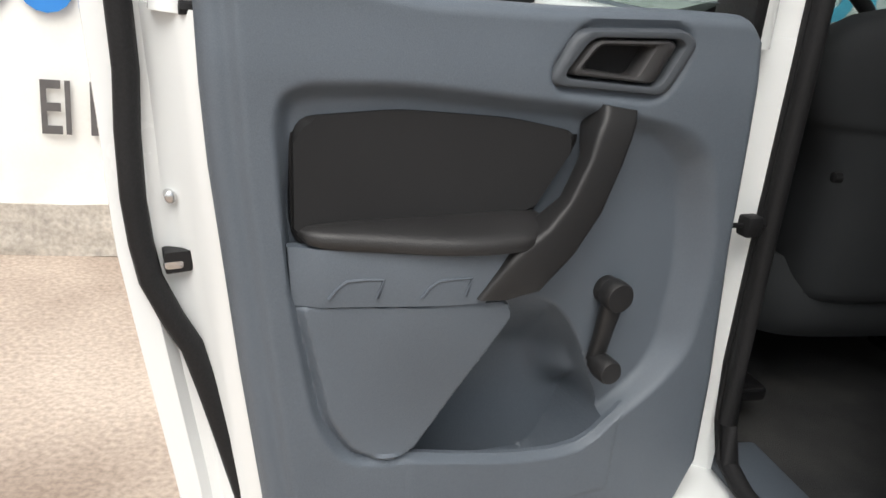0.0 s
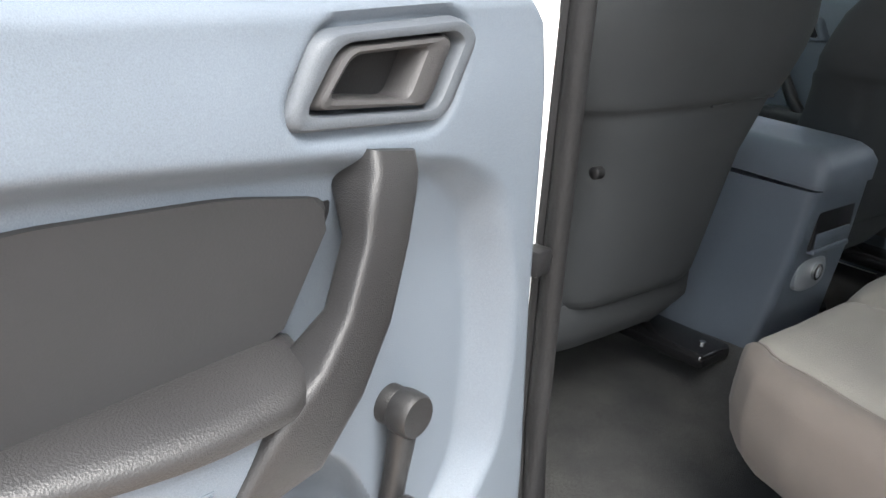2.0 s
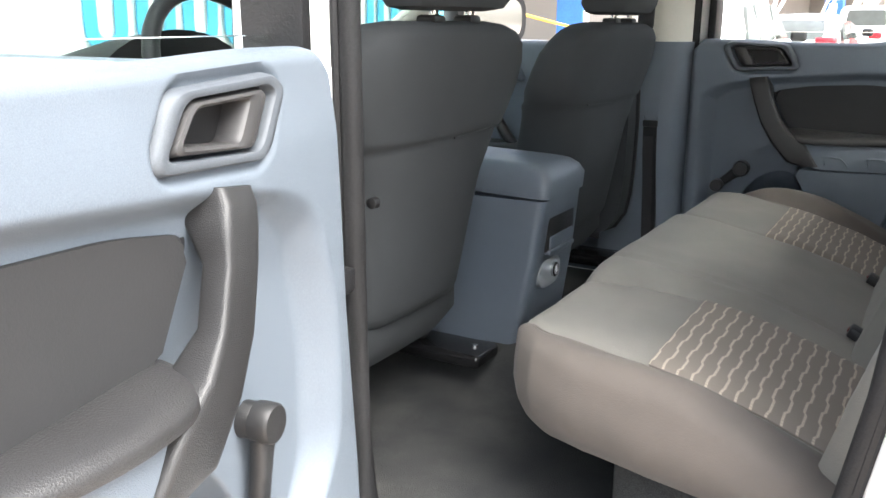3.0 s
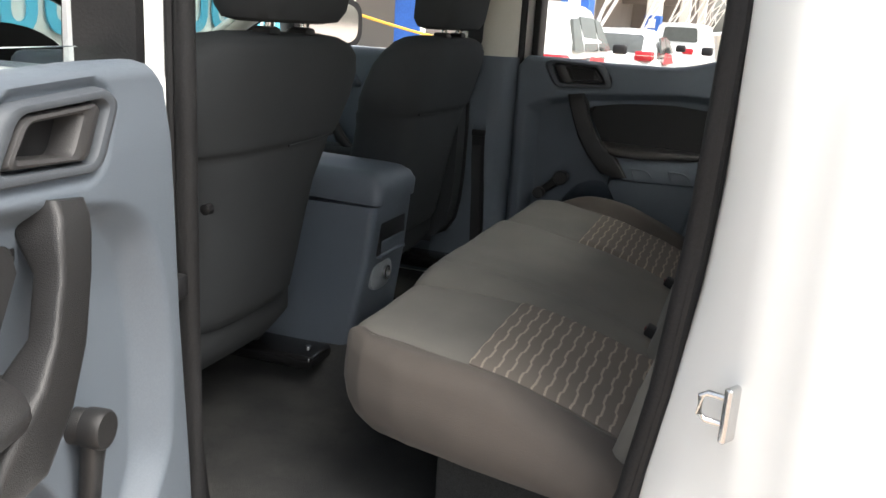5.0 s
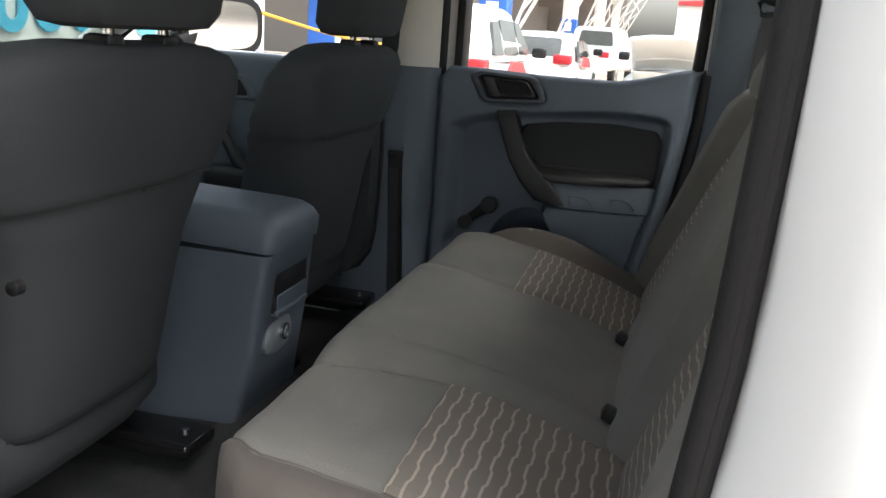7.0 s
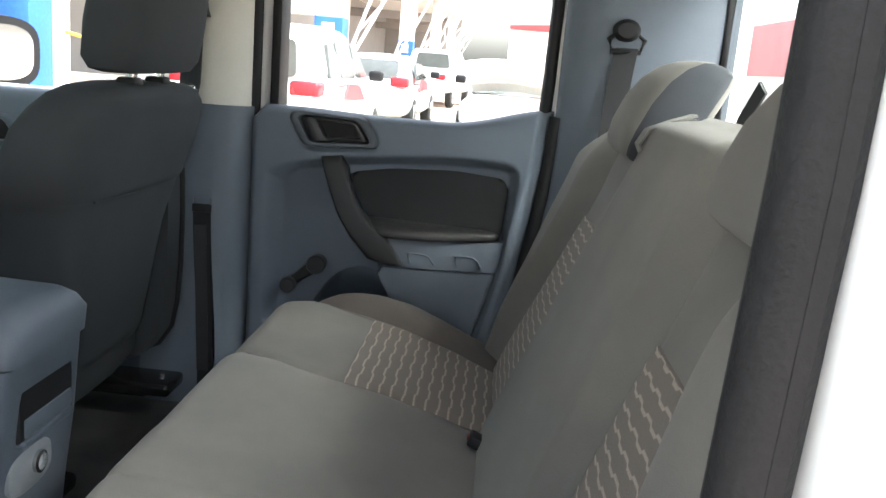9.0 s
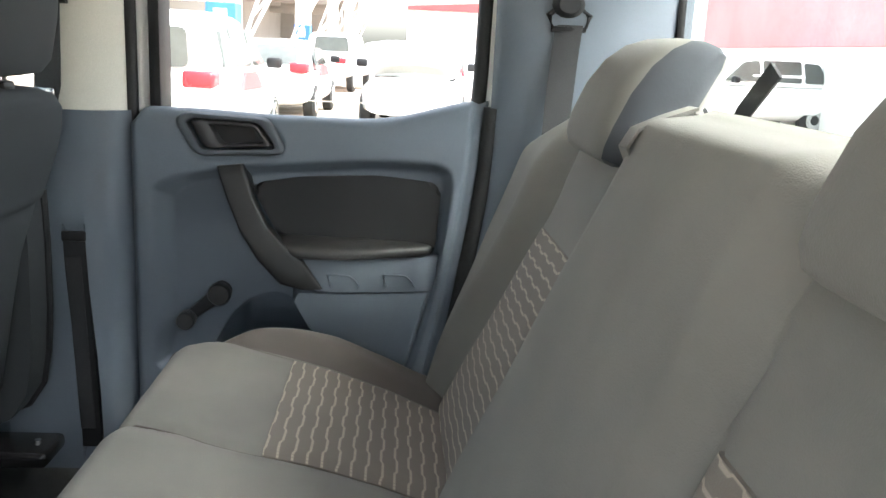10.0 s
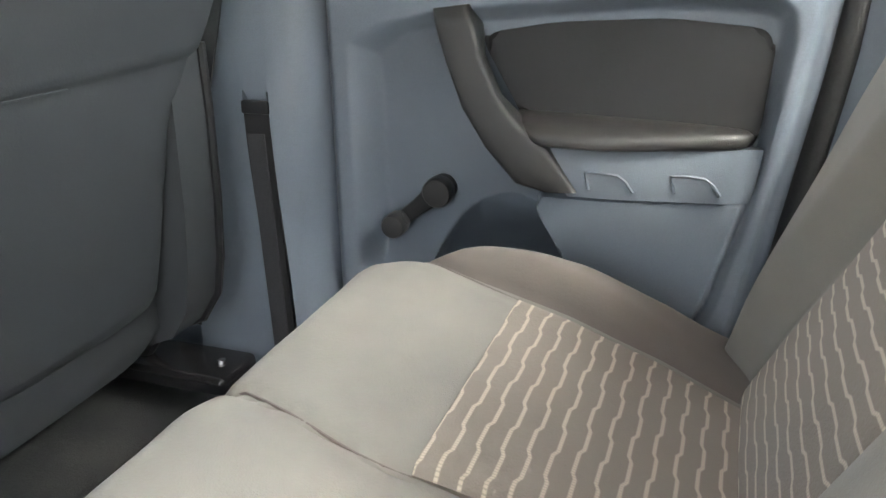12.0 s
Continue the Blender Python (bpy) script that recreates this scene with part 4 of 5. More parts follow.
def rear_section(name, left, right):
    def f(s, t):
        h0 = -0.075 + 0.605 * t
        x0, x1 = left(h0), right(h0)
        x = x0 + (x1 - x0) * s
        ax = abs(x - XC)
        top = 0.53 - 0.10 * smoothstep(0.40, 0.66, ax) ** 1.5
        h = -0.075 + (top + 0.075) * t
        lift = back_lift(x, h, top)
        e = min(s, 1 - s) * (x1 - x0)
        lift -= 0.02 * (1 - math.sqrt(max(0.0, 1 - (1 - min(1, e / 0.016)) ** 2)))
        return back_base(x, h, lift)
    return part(name, sheet(f, 80, 70, back=lambda p: Vector((p.x, p.y - 0.11, p.z - 0.03 if p.z > 1.2 else p.z))), CLOTH, bench)


rear_section("left_back", lambda h: -0.675, lambda h: split_at(h) - 0.003)
rear_section("right_back", lambda h: split_at(h) + 0.003, lambda h: 0.635)
for near in (True, False):
    def strip(s, t):
        h = -0.04 + 0.36 * t
        xa, xb = (-0.562 + 0.12 * t, -0.29) if near else (0.190 - 0.01 * t, 0.535 - 0.158 * t)
        x = xa + (xb - xa) * s
        bulge = 0.007 * (math.sin(math.pi * s) * math.sin(math.pi * t)) ** 0.35 if 0 < s < 1 and 0 < t < 1 else 0
        return back_base(x, h, back_lift(x, h, 0.53) + 0.003 + bulge)
    part("striped_panel", sheet(strip, 30, 40, back=lambda p: Vector((p.x, p.y - 0.02, p.z)), uv=lambda s, t: (0.3 * s, 0.36 * t)), STRIPE, bench, "brown-grey cloth with pale jogged stripes")


def rear_headrest(xc):
    hr = root("head_restraint", "", "")
    hr.parent = bench
    rings = []
    for h, lo, hi, hw in ((0.440, 0.004, 0.020, 0.085), (0.444, -0.010, 0.032, 0.098), (0.456, -0.030, 0.040, 0.104), (0.48, -0.050, 0.044, 0.106), (0.52, -0.060, 0.042, 0.106), (0.555, -0.064, 0.032, 0.104), (0.580, -0.066, 0.016, 0.100), (0.596, -0.064, -0.004, 0.092), (0.603, -0.056, -0.025, 0.075)):
        ring = []
        for k in range(40):
            a = 2 * math.pi * k / 40
            c, s = math.cos(a), math.sin(a)
            ring.append(back_base(xc + hw * math.copysign(abs(c) ** 0.3, c), h, (lo + hi) / 2 + (hi - lo) / 2 * math.copysign(abs(s) ** 0.65, s)))
        rings.append(ring)
    pad = part("pad", loft(rings), CLOTH, hr)
    pad.data.materials.append(CLOTH_REST)
    for k, p in enumerate(pad.data.polygons):
        p.material_index = 1 if k < 320 and abs(math.cos(2 * math.pi * (k % 40 + 0.5) / 40)) > 0.80 else 0
    for sx in (-1, 1):
        part("post", tube([back_base(xc + sx * 0.06, 0.36, -0.04), back_base(xc + sx * 0.06, 0.46, -0.02)], 0.006, 8), CHROME, hr)
    return hr


rear_headrest(0.25)
rear_headrest(-0.415)

# ---- belts and small cab fittings ----
def ribbon(points, width, across, thick=0.0016):
    """Flat webbing along points; across is its width's direction."""
    a = Vector(across).normalized()
    pts = [Vector(p) for p in points]
    rings = []
    for i, p in enumerate(pts):
        d = (pts[min(i + 1, len(pts) - 1)] - pts[max(i - 1, 0)]).normalized()
        n = d.cross(a).normalized()
        rings.append([p + a * sx * width / 2 + n * sn * thick for sx, sn in ((-1, -1), (1, -1), (1, 1), (-1, 1))])
    return loft(rings)


belt = root("rear_seat_belt", "black rear seat belt hanging from the pillar guide", "seat belt")
part("webbing", ribbon([(0.700, -0.718, 1.385), (0.690, -0.712, 1.33), (0.675, -0.705, 1.25), (0.655, -0.70, 1.15), (0.645, -0.69, 1.02)], 0.046, (0.25, 1, 0)), WEBBING, belt)
part("guide_ring", tube([(0.700, -0.745, 1.378), (0.698, -0.752, 1.40), (0.702, -0.735, 1.415), (0.703, -0.70, 1.415), (0.700, -0.683, 1.40), (0.700, -0.690, 1.378)], 0.0055, 8, closed=True), BLACK, belt)
part("guide_cap", loft([[Vector((0.712 - d, -0.715 + r * math.cos(a), 1.418 + r * 0.8 * math.sin(a))) for a in [2 * math.pi * k / 16 for k in range(16)]] for r, d in ((0.028, 0), (0.027, 0.016), (0.018, 0.026))]), BLACK, belt)

for sx in (-1, 1):
    fb = root("front_seat_belt", "black front seat belt on the door pillar", "seat belt", group="front seat belts")
    part("webbing", ribbon([(sx * 0.688, 0.135, 1.40), (sx * 0.688, 0.140, 1.25), (sx * 0.686, 0.168, 1.12), (sx * 0.684, 0.205, 0.98), (sx * 0.684, 0.240, 0.84), (sx * 0.690, 0.260, 0.66)], 0.044, (0.1 * sx, 1, 0)), WEBBING, fb)
    part("guide", tube([(sx * 0.690, 0.105, 1.385), (sx * 0.688, 0.11, 1.41), (sx * 0.688, 0.165, 1.41), (sx * 0.690, 0.165, 1.385)], 0.007, 8, closed=True), BLACK, fb)
    part("guide_bolt", loft([[Vector((sx * (0.70 - d), 0.135 + r * math.cos(a), 1.42 + r * math.sin(a))) for a in [2 * math.pi * k / 14 for k in range(14)]] for r, d in ((0.022, 0), (0.021, 0.018), (0.013, 0.024))]), BLACK, fb)
    part("tongue", rbox(sx * 0.684 - 0.008, sx * 0.684 + 0.008, 0.126, 0.160, 1.225, 1.245, 0.004, 2), CHROME, fb)

# pull loop on the seat back's split, black tether behind it
pull = thing("seat_back_loop", ribbon([back_base(0.055, 0.525, -0.01), back_base(0.055, 0.505, 0.014), back_base(0.056, 0.485, 0.034), back_base(0.060, 0.465, 0.036), back_base(0.065, 0.455, 0.026), back_base(0.062, 0.475, 0.014), back_base(0.060, 0.52, -0.012)], 0.022, (1, 0.1, 0)), CLOTH, "grey cloth release loop on the rear seat back", "strap")
thing("top_tether", ribbon([(0.15, -0.80, 1.245), (0.125, -0.80, 1.282), (0.09, -0.80, 1.306), (0.055, -0.80, 1.33)], 0.019, (0.6, 0.3, 0.7)), WEBBING, "black tether strap standing behind the rear seat back", "strap")

# dark buckles at the cushion's rear edge
for x in (-0.19, 0.135):
    bk = root("belt_buckle", "black seat belt buckle tucked into the bench", "buckle", group="belt buckles")
    part("body", rbox(-0.014, 0.014, -0.02, 0.034, -0.006, 0.012, 0.004, 2, m=pose(x, -0.515, 0.785, 25, 0, 0)), BLACK, bk)
    part("button", rbox(-0.007, 0.007, 0.032, 0.036, 0.000, 0.006, 0.0015, 2, m=pose(x, -0.515, 0.785, 25, 0, 0)), surface("buckle_button", (0.10, 0.015, 0.012), 0.5), bk)


# ---- outside ----
CONCRETE = surface("yard_concrete", (0.34, 0.26, 0.205), 0.9, grain=0.5, grain_size=60, mottle=0.22, mottle_size=1.3, bump=0.6, tint=(0.43, 0.36, 0.30))
WALL = surface("plinth_concrete", (0.44, 0.40, 0.35), 0.9, grain=0.5, grain_size=50, mottle=0.2, mottle_size=4, bump=0.6)
BANNER = surface("banner_vinyl", (0.80, 0.80, 0.77), 0.5, grain=0.1, grain_size=80, mottle=0.06, mottle_size=3)
INK = surface("banner_ink_grey", (0.10, 0.095, 0.095), 0.6, mottle=0.15, mottle_size=20)
INK_BLUE = surface("banner_ink_blue", (0.03, 0.22, 0.62), 0.5, mottle=0.1)
INK_CYAN = surface("banner_ink_cyan", (0.10, 0.48, 0.68), 0.5, mottle=0.1)
WHITEWASH = surface("whitewash", (0.74, 0.74, 0.70), 0.8, grain=0.2, grain_size=30, mottle=0.07, mottle_size=1.5, bump=0.3)
BLUE = surface("blue_paint", (0.03, 0.13, 0.50), 0.6, grain=0.2, grain_size=40, mottle=0.12, mottle_size=3)
# red paint with glare and haze put into its colour as a paler pink
RED_GLARE = surface("glare_paled_red_paint", (0.60, 0.25, 0.27), 0.75, grain=0.2, grain_size=10, mottle=0.15, mottle_size=0.8)
RED = surface("red_paint", (0.52, 0.055, 0.06), 0.6, grain=0.2, grain_size=20, mottle=0.12, mottle_size=1)
# inner walls of depot and shed: their shade is put into this grey
SHADE = surface("shaded_inside", (0.30, 0.285, 0.27), 0.9, mottle=0.06, mottle_size=0.8)
STEEL = surface("white_steel", (0.78, 0.78, 0.75), 0.5, mottle=0.06)
TINT = surface("car_window", (0.07, 0.075, 0.07), 0.1, mottle=0.1)
TYRE = surface("tyre_rubber", (0.02, 0.02, 0.02), 0.8, mottle=0.2)
LAMP_RED = surface("tail_lamp", (0.45, 0.02, 0.03), 0.25, mottle=0.1)

thing("ground", sheet(lambda s, t: Vector((-150 + 300 * s, -150 + 300 * t, 0)), 4, 4, back=lambda p: Vector((p.x, p.y, -0.3))), CONCRETE, "worn brownish concrete yard", "ground", kind="structure")
thing("wall_north", rbox(-9, 3.75, 2.47, 2.75, 0, 2.6, 0.01, 1), WALL, "bare concrete boundary wall", "wall", kind="structure")
thing("kerb", sheet(lambda s, t: Vector((-9 + 12.7 * s, 2.42 - 0.03 * (1 - t) + 0.012 * noise.noise(Vector((s * 60, t * 3, 0))), 0.0 + 0.20 * t + 0.01 * noise.noise(Vector((s * 40, 2, t))))), 160, 6,
                    back=lambda p: Vector((p.x, 2.6, p.z))), WALL, "cracked concrete plinth along the wall", "kerb", kind="structure")

banner = root("wall_banner", "white vinyl banner with grey and blue lettering, creased at its foot", "banner")


def banner_y(x, z):
    return 2.425 - 0.012 * noise.noise(Vector((x * 2.2, z * 2.2, 3.0))) - 0.010 * smoothstep(0.55, 0.2, z) * noise.noise(Vector((x * 9, z * 9, 1.0)))


part("vinyl", sheet(lambda s, t: (lambda x, z: Vector((x, banner_y(x, z), z)))(-6.5 + 10.1 * s, 0.205 + 0.012 * math.sin(9 * s * 6) + 2.2 * t), 260, 60, back=lambda p: Vector((p.x, p.y + 0.006, p.z))), BANNER, banner)


def lettering(text, size, m, material, parent, wide=1.0):
    cu = bpy.data.curves.new("lettering", "FONT")
    cu.body, cu.size, cu.extrude, cu.offset = text, size, 0.001, 0.012 * size
    ob = new("lettering", cu)
    me = bpy.data.meshes.new_from_object(ob.evaluated_get(bpy.context.evaluated_depsgraph_get()))
    bpy.data.objects.remove(ob)
    me.transform(m @ Matrix.Diagonal((wide, 1, 1, 1)))
    me.materials.clear()
    me.materials.append(material)
    out = new("lettering", me)
    out.parent = parent
    return out


lettering("El L", 0.285, pose(-2.165, 2.405, 0.483, 90, 0, 0), INK, banner, 0.60)


def hoop(x, z, w, h, bar, material):
    """A rounded letter-like stroke: upright sides joined by a round foot."""
    pts = [(x, z + h)] + [(x + w / 2 - w / 2 * math.cos(a), z + w / 2 - w / 2 * math.sin(a)) for a in [math.pi * k / 8 for k in range(9)]] + [(x + w, z + h)]
    rings = []
    for i, (a, b) in enumerate(pts):
        d = Vector(pts[min(i + 1, len(pts) - 1)]) - Vector(pts[max(i - 1, 0)])
        d.normalize()
        n = Vector((-d.y, d.x)) * bar / 2
        rings.append([Vector((a + n.x, 2.398, b + n.y)), Vector((a - n.x, 2.398, b - n.y)), Vector((a - n.x, 2.408, b - n.y)), Vector((a + n.x, 2.408, b + n.y))])
    return loft(rings)


for k in range(6):
    part("blue_stroke", hoop(-2.62 + 0.22 * k, 0.945, 0.13, 0.28, 0.055, INK_BLUE), INK_BLUE, banner)
for k in range(11):
    part("cyan_stroke", hoop(0.72 + 0.26 * k, 1.16, 0.15, 0.34, 0.060, INK_CYAN), INK_CYAN, banner)


def lattice(x, y, z0, z1, dx, dy, w=0.5):
    """A white lattice leg, leaning by dx, dy over its height."""
    leg = root("lattice_leg", "white steel lattice leg of the depot roof", "steel frame", group="lattice legs")
    a = [Vector((x, y, z0)), Vector((x + dx, y + dy, z1))]
    b = [Vector((x, y - 0.1, z0)), Vector((x + dx, y + dy - w, z1))]
    for p, q in (a, b):
        part("chord", tube([p, q], 0.05, 6), STEEL, leg)
    n = 7
    for k in range(n):
        p = a[0].lerp(a[1], k / n) if k % 2 else b[0].lerp(b[1], k / n)
        q = b[0].lerp(b[1], (k + 1) / n) if k % 2 else a[0].lerp(a[1], (k + 1) / n)
        part("brace", tube([p, q], 0.035, 6), STEEL, leg)
    return leg


# depot on the far side: a row of columns with blue feet, deep bays, lattice legs under the canopy
depot = root("depot_building", "open-fronted depot with white columns, blue feet and deep shaded bays", "building")
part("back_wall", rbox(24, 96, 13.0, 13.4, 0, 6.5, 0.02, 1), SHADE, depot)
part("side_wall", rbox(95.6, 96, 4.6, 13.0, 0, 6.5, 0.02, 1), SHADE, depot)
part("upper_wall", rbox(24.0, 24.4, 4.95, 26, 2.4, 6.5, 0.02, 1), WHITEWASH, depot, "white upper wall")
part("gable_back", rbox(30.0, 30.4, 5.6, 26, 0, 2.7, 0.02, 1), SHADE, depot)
part("roof", rbox(23.6, 96, 4.2, 26, 6.3, 6.6, 0.02, 1), WHITEWASH, depot)
part("low_wall", rbox(30, 90, 11.6, 11.9, 0, 1.3, 0.02, 1), RED, depot, "red painted low wall")
for x, y in ((23.6, 4.50), (45.0, 4.80), (66.0, 5.0), (88.0, 5.2)):
    col = part("column", rbox(x - 0.36, x + 0.36, y - 0.38, y + 0.38, 0, 6.4, 0.03, 1), WHITEWASH, depot)
    part("blue_foot", rbox(x - 0.40, x + 0.40, y - 0.42, y + 0.42, 0, 2.37, 0.03, 1), BLUE, col, "blue painted foot")
    part("notice", rbox(x - 0.425, x - 0.40, y - 0.16, y + 0.20, 1.75, 2.2, 0.004, 1), BANNER, col)
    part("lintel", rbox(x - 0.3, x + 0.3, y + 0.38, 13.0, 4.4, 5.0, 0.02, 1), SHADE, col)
for x, y in ((33.0, 9.0), (40.0, 10.5), (55.0, 10.0)):
    part("inner_pier", rbox(x - 0.25, x + 0.25, y - 0.25, y + 0.25, 0, 6.3, 0.02, 1), WHITEWASH, depot)
for x, y in ((23.4, 4.0), (34.0, 4.1), (44.8, 4.3), (55.0, 4.4), (65.8, 4.5), (76.0, 4.6), (87.0, 4.7)):
    lattice(x, y, 1.2, 6.8, 0.0, -2.0, 1.0)
part("eaves_beam", tube([(23.0, 1.6, 6.7), (96, 2.0, 6.7)], 0.16, 6), STEEL, depot)

# pale end wall with a red band, and the long red-topped wall behind the truck
thing("wall_east", rbox(48, 48.5, -16, -0.6, 0, 3.55, 0.02, 1), WHITEWASH, "pale grey end wall of the yard", "wall", kind="structure")
thing("trim_red", prism([(-16, 3.55), (-0.6, 3.55), (-0.6, 3.75), (-16, 4.9)], lambda a, b, c: Vector((c, a, b)), (47.9, 48.6)), RED, "red band on top of the end wall", "trim", smooth=False, kind="structure")
rearwall = root("wall_south", "whitewashed yard wall with a broad red upper band", "wall", kind="structure")
part("lower_wall", rbox(9.0, 75.0, -9.4, -9.0, 0, 1.80, 0.02, 1), WHITEWASH, rearwall)
part("red_band", rbox(9.0, 75.0, -9.42, -8.99, 1.80, 3.5, 0.02, 1), RED_GLARE, rearwall)

# entrance posts beside the banner
post = root("gate_post", "blue painted steel post with a yellow rope tied to it", "post")
part("column", rbox(4.02, 4.30, 2.35, 2.62, 0, 3.4, 0.015, 2), BLUE, post)
part("side_leaf", rbox(4.36, 4.42, 2.3, 2.6, 0, 3.0, 0.01, 1), STEEL, post)
thing("yellow_rope", tube([(4.36, 2.30, 1.33)] + [(4.36 + 5.0 * k / 10, 2.30 - 0.45 * k / 10, 1.33 - 0.20 * math.sin(math.pi * k / 10)) for k in range(1, 11)], 0.012, 6), surface("rope", (0.62, 0.36, 0.05), 0.8), "yellow rope strung between posts", "rope")
shed = root("side_shed", "dark open shed behind the blue post", "shed")
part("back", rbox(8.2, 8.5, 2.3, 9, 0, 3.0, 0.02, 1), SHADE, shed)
part("column", rbox(7.6, 7.85, 3.05, 3.3, 0, 3.0, 0.02, 1), WHITEWASH, shed)
part("blue_panel", rbox(7.55, 7.6, 3.02, 3.33, 1.0, 2.0, 0.01, 1), BLUE, shed)
part("low_wall", rbox(7.2, 7.5, 2.2, 9, 0, 0.95, 0.02, 1), WALL, shed)
part("roof", rbox(5.2, 8.6, 2.3, 9, 3.0, 3.15, 0.02, 1), WHITEWASH, shed)


def parked_car(m, label, lower, cabin, windows, red, hatch=None, hood=False):
    """lower: rows of y, half width, foot, shoulder; cabin: y, half width low, half width high, z low, z high."""
    car = root("parked_car", label, "car", m, group="parked cars")
    ring = lambda hw, z0, z1, y: [Vector((hw * math.copysign(abs(math.cos(a)) ** 0.5, math.cos(a)), y, (z0 + z1) / 2 + (z1 - z0) / 2 * math.copysign(abs(math.sin(a)) ** 0.5, math.sin(a)))) for a in [2 * math.pi * (k + 0.5) / 24 for k in range(24)]]
    part("body", loft([ring(hw, z0, z1, y) for y, hw, z0, z1 in lower]), PAINT, car)
    cab_rows = []
    for y, a, b, z0, z1 in cabin:
        mid = (z1 - z0)
        cab_rows.append([Vector((x, y, z)) for x, z in ((-a, z0), (-a + 0.02, z0 + 0.3 * mid), (-b - 0.03, z1 - 0.08), (-b + 0.05, z1 - 0.02), (0, z1), (b - 0.05, z1 - 0.02), (b + 0.03, z1 - 0.08), (a - 0.02, z0 + 0.3 * mid), (a, z0))])
    part("cabin", loft(cab_rows), PAINT, car)
    for sx in (-1, 1):
        for win in windows:
            part("side_window", prism(rounded(win, 0.06, 3), lambda y, z, c: Vector((sx * (0.835 - 0.28 * (z - 1.0) + c), y, z)), (-0.03, 0.012)), TINT, car)
        part("wing_mirror", rbox(sx * 0.98 - 0.10, sx * 0.98 + 0.10, 0.55, 0.67, 1.02, 1.16, 0.04, 3), BLACK, car)
    for y in (-1.35, 1.35):
        for sx in (-1, 1):
            wheel = part("wheel", loft([[Vector((sx * (0.66 + w), y + r * math.cos(a), 0.33 + r * math.sin(a))) for a in [2 * math.pi * k / 24 for k in range(24)]] for r, w in ((0.30, 0), (0.33, 0.03), (0.33, 0.18), (0.29, 0.215))]), TYRE, car)
            part("rim", loft([[Vector((sx * (0.86 + w), y + r * math.cos(a), 0.33 + r * math.sin(a))) for a in [2 * math.pi * k / 20 for k in range(20)]] for r, w in ((0.21, 0), (0.205, 0.022), (0.05, 0.012))]), CHROME, wheel)
    rear_y = lower[0][0]
    if hatch:
        part("rear_window", prism(rounded([(-0.56, hatch[0]), (0.56, hatch[0]), (0.50, hatch[1]), (-0.50, hatch[1])], 0.08, 3), lambda x, z, c: Vector((x, hatch[2] + hatch[3] * (z - hatch[0]) + c, z)), (-0.02, 0.03)), TINT, car)
    for sx in (-1, 1):
        part("tail_lamp", rbox(sx * 0.66 - 0.15, sx * 0.66 + 0.17, rear_y - 0.03, rear_y + 0.32, 0.86, 1.03, 0.04, 3), LAMP_RED, car)
        if red:
            part("red_graphic", prism([(-1.1, 0.80), (0.2, 0.78), (-0.2, 0.97), (-0.9, 1.0)], lambda y, z, c: Vector((sx * (0.88 + c), y, z)), (0.0, 0.035)), RED, car, "red stick-on graphic")
    part("bumper", rbox(-0.80, 0.80, rear_y - 0.08, rear_y + 0.15, 0.35, 0.62, 0.06, 3), PAINT, car)
    if hood:
        part("raised_bonnet", sheet(lambda s, t: Vector((-0.72 + 1.44 * s, 1.05 + 0.85 * t, 0.95 + 0.50 * t - 0.06 * (2 * s - 1) ** 2)), 10, 8, back=lambda p: p + Vector((0, -0.02, 0.02))), WHITEWASH, car, "raised bonnet with grey lining")
        part("bonnet_rim", tube([Vector((-0.72, 1.06, 0.91)), Vector((-0.72, 1.88, 1.39)), Vector((-0.40, 1.91, 1.44)), Vector((0.0, 1.92, 1.455)), Vector((0.40, 1.91, 1.44)), Vector((0.72, 1.88, 1.39)), Vector((0.72, 1.06, 0.91))], 0.035, 8), PAINT, car)
        part("bonnet_rib", tube([Vector((-0.70, 1.30, 1.06)), Vector((0.0, 1.34, 1.13)), Vector((0.70, 1.30, 1.06))], 0.03, 8), WHITEWASH, car)
        part("engine_bay", rbox(-0.62, 0.62, 1.05, 1.95, 0.70, 0.88, 0.04, 2), WALL, car)
    return car


SUV_LOW = [(-2.15, 0.70, 0.45, 0.95), (-2.05, 0.84, 0.30, 1.02), (-1.3, 0.90, 0.25, 1.04), (0.6, 0.90, 0.25, 1.02), (1.6, 0.86, 0.28, 0.96), (2.1, 0.74, 0.35, 0.82)]
SUV_CAB = [(-2.02, 0.74, 0.52, 0.98, 1.12), (-1.85, 0.78, 0.60, 0.98, 1.56), (-1.0, 0.82, 0.62, 0.98, 1.66), (0.1, 0.82, 0.60, 0.98, 1.64), (0.45, 0.81, 0.58, 0.98, 1.50), (1.15, 0.78, 0.62, 0.96, 1.04)]
SUV_WIN = [[(-1.60, 1.06), (-1.05, 1.06), (-1.05, 1.46), (-1.40, 1.44)], [(-0.98, 1.06), (-0.12, 1.06), (-0.12, 1.48), (-0.98, 1.48)], [(-0.04, 1.06), (0.75, 1.06), (0.30, 1.44), (-0.04, 1.48)]]
SEDAN_LOW = [(-2.2, 0.68, 0.40, 0.90), (-2.05, 0.82, 0.30, 0.98), (-1.2, 0.87, 0.22, 0.97), (0.6, 0.87, 0.22, 0.93), (1.6, 0.84, 0.25, 0.85), (2.15, 0.70, 0.30, 0.70)]
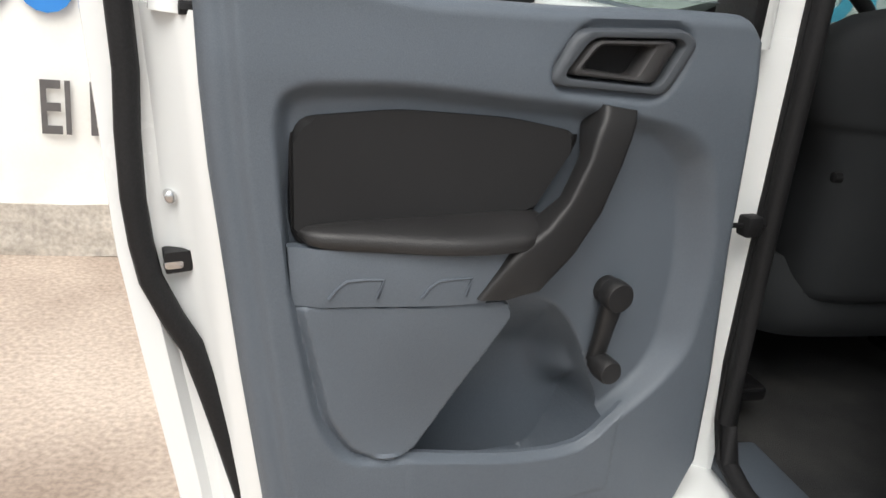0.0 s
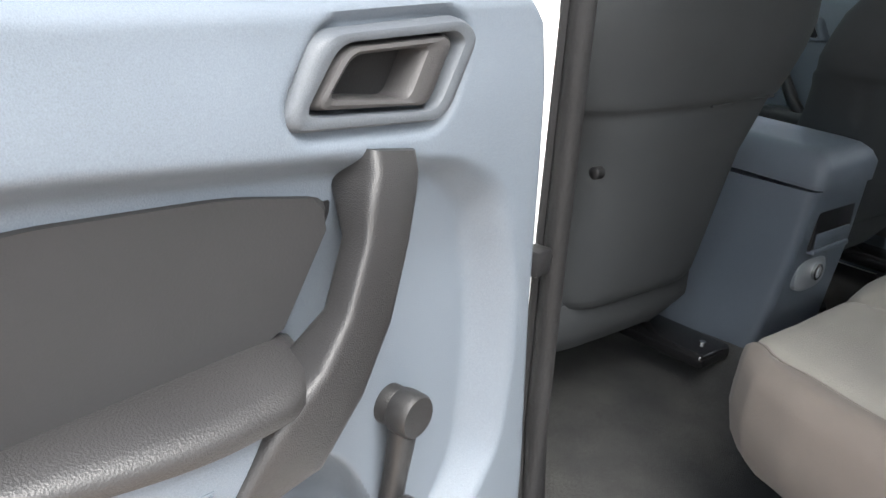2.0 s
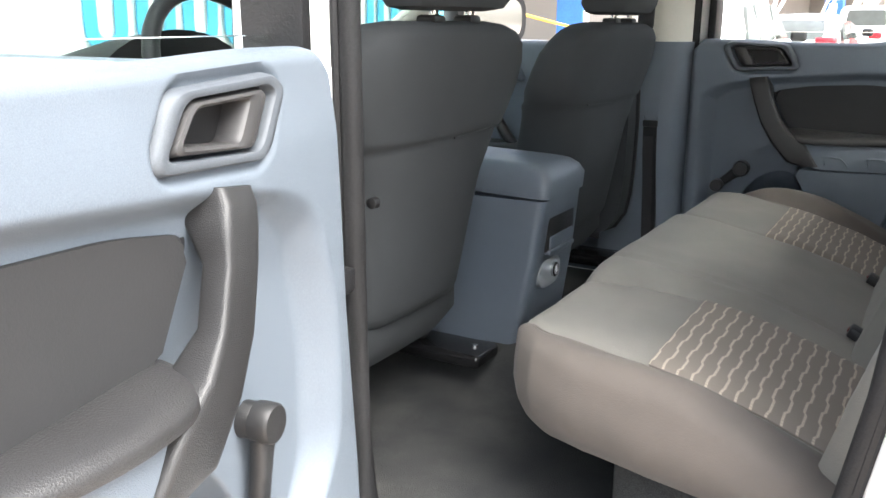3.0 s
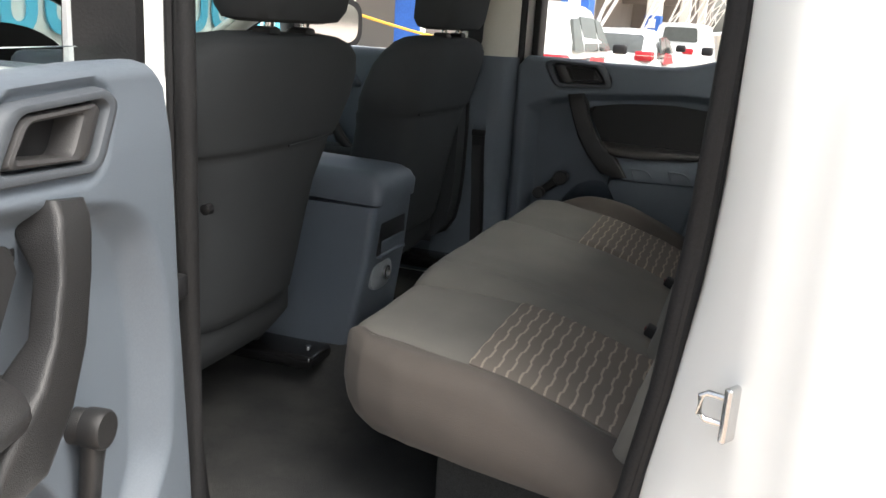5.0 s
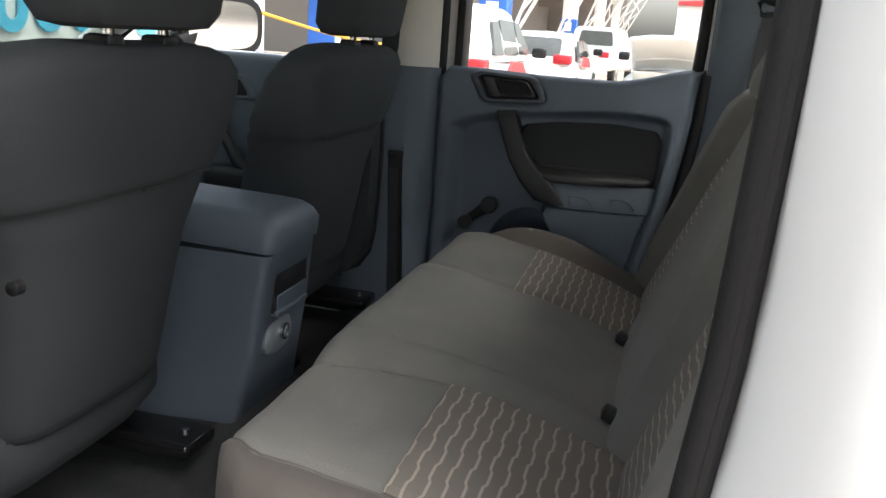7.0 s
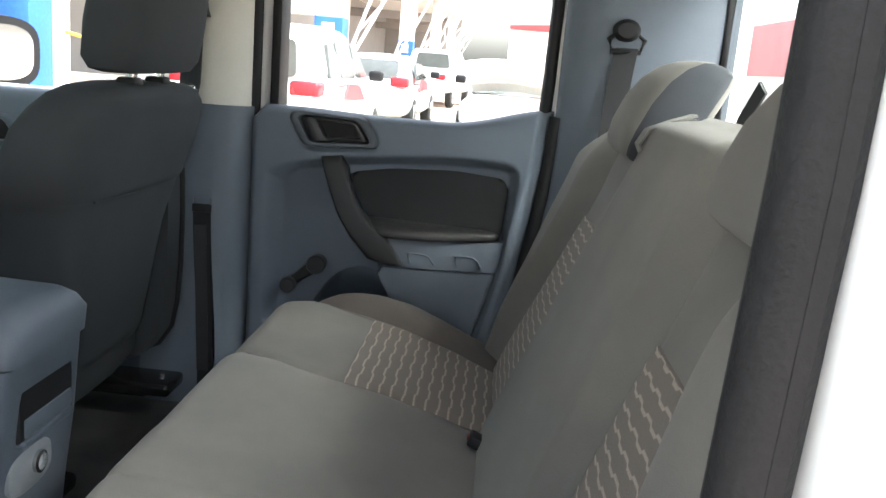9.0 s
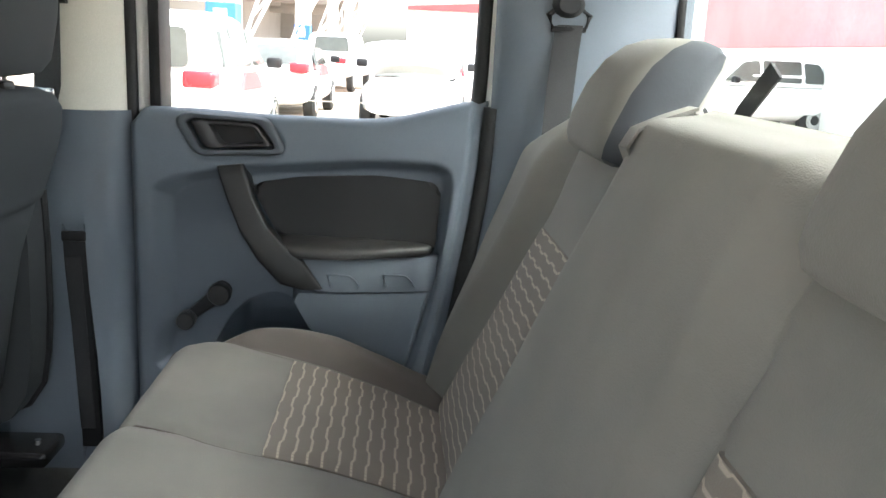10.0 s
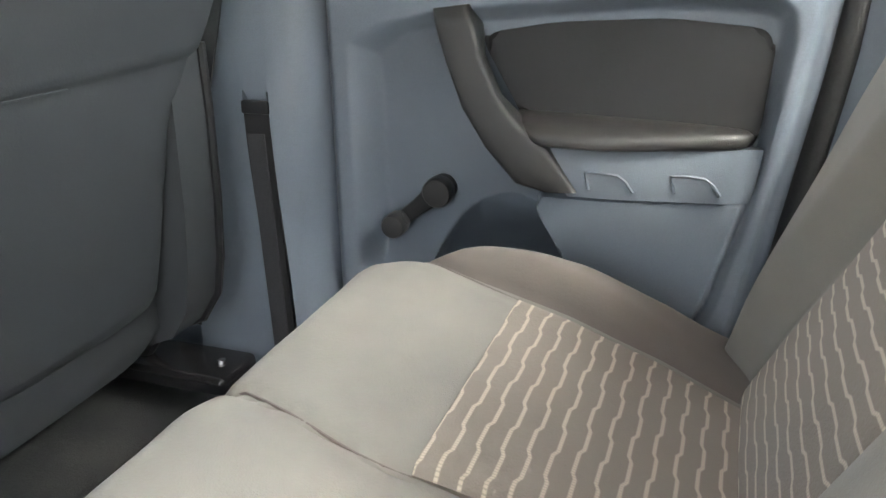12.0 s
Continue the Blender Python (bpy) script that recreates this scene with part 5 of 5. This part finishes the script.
SEDAN_CAB = [(-1.75, 0.70, 0.60, 0.90, 0.98), (-1.05, 0.76, 0.55, 0.90, 1.40), (-0.1, 0.77, 0.55, 0.90, 1.45), (0.35, 0.76, 0.54, 0.90, 1.36), (1.10, 0.74, 0.60, 0.88, 0.93)]
SEDAN_WIN = [[(-1.15, 0.98), (-0.40, 0.98), (-0.40, 1.30), (-0.95, 1.28)], [(-0.33, 0.98), (0.62, 0.98), (0.25, 1.24), (-0.33, 1.31)]]
TRUCK_LOW = [(-2.5, 0.86, 0.45, 1.05), (-2.45, 0.90, 0.40, 1.12), (0.0, 0.92, 0.38, 1.12), (1.7, 0.90, 0.38, 1.08), (2.4, 0.80, 0.45, 0.95)]
TRUCK_CAB = [(-0.75, 0.82, 0.68, 1.08, 1.72), (-0.60, 0.84, 0.68, 1.08, 1.78), (0.55, 0.84, 0.66, 1.08, 1.76), (1.30, 0.82, 0.66, 1.08, 1.14)]
TRUCK_WIN = [[(-0.55, 1.16), (0.05, 1.16), (0.05, 1.62), (-0.55, 1.62)], [(0.12, 1.16), (1.0, 1.16), (0.55, 1.60), (0.12, 1.62)]]

parked_car(pose(10.2, 2.24, 0, 0, 0, -91), "white hatchback with red graphics and a tinted rear window", SUV_LOW, SUV_CAB, SUV_WIN, True, (1.06, 1.46, -2.06, 0.40))
parked_car(pose(16.6, 1.95, 0, 0, 0, -92), "white saloon with red graphics on its flank", SEDAN_LOW, SEDAN_CAB, SEDAN_WIN, True, (0.99, 1.32, -1.72, 1.5))
parked_car(pose(27.5, 1.7, 0, 0, 0, -98), "white pickup parked with its tail to the yard", TRUCK_LOW, TRUCK_CAB, TRUCK_WIN, False, (1.20, 1.64, -0.77, 0.05))
parked_car(pose(15.2, -0.75, 0, 0, 0, 85), "white saloon with its bonnet raised", SEDAN_LOW, SEDAN_CAB, SEDAN_WIN, False, None, True)
parked_car(pose(21.5, -2.1, 0, 0, 0, 80), "plain white saloon parked at the yard's end", SEDAN_LOW, SEDAN_CAB, SEDAN_WIN, False, None)
parked_car(pose(17.0, -7.4, 0, 0, 0, 10), "plain white hatchback beside the red-topped wall", SUV_LOW, SUV_CAB, SUV_WIN, False, None)
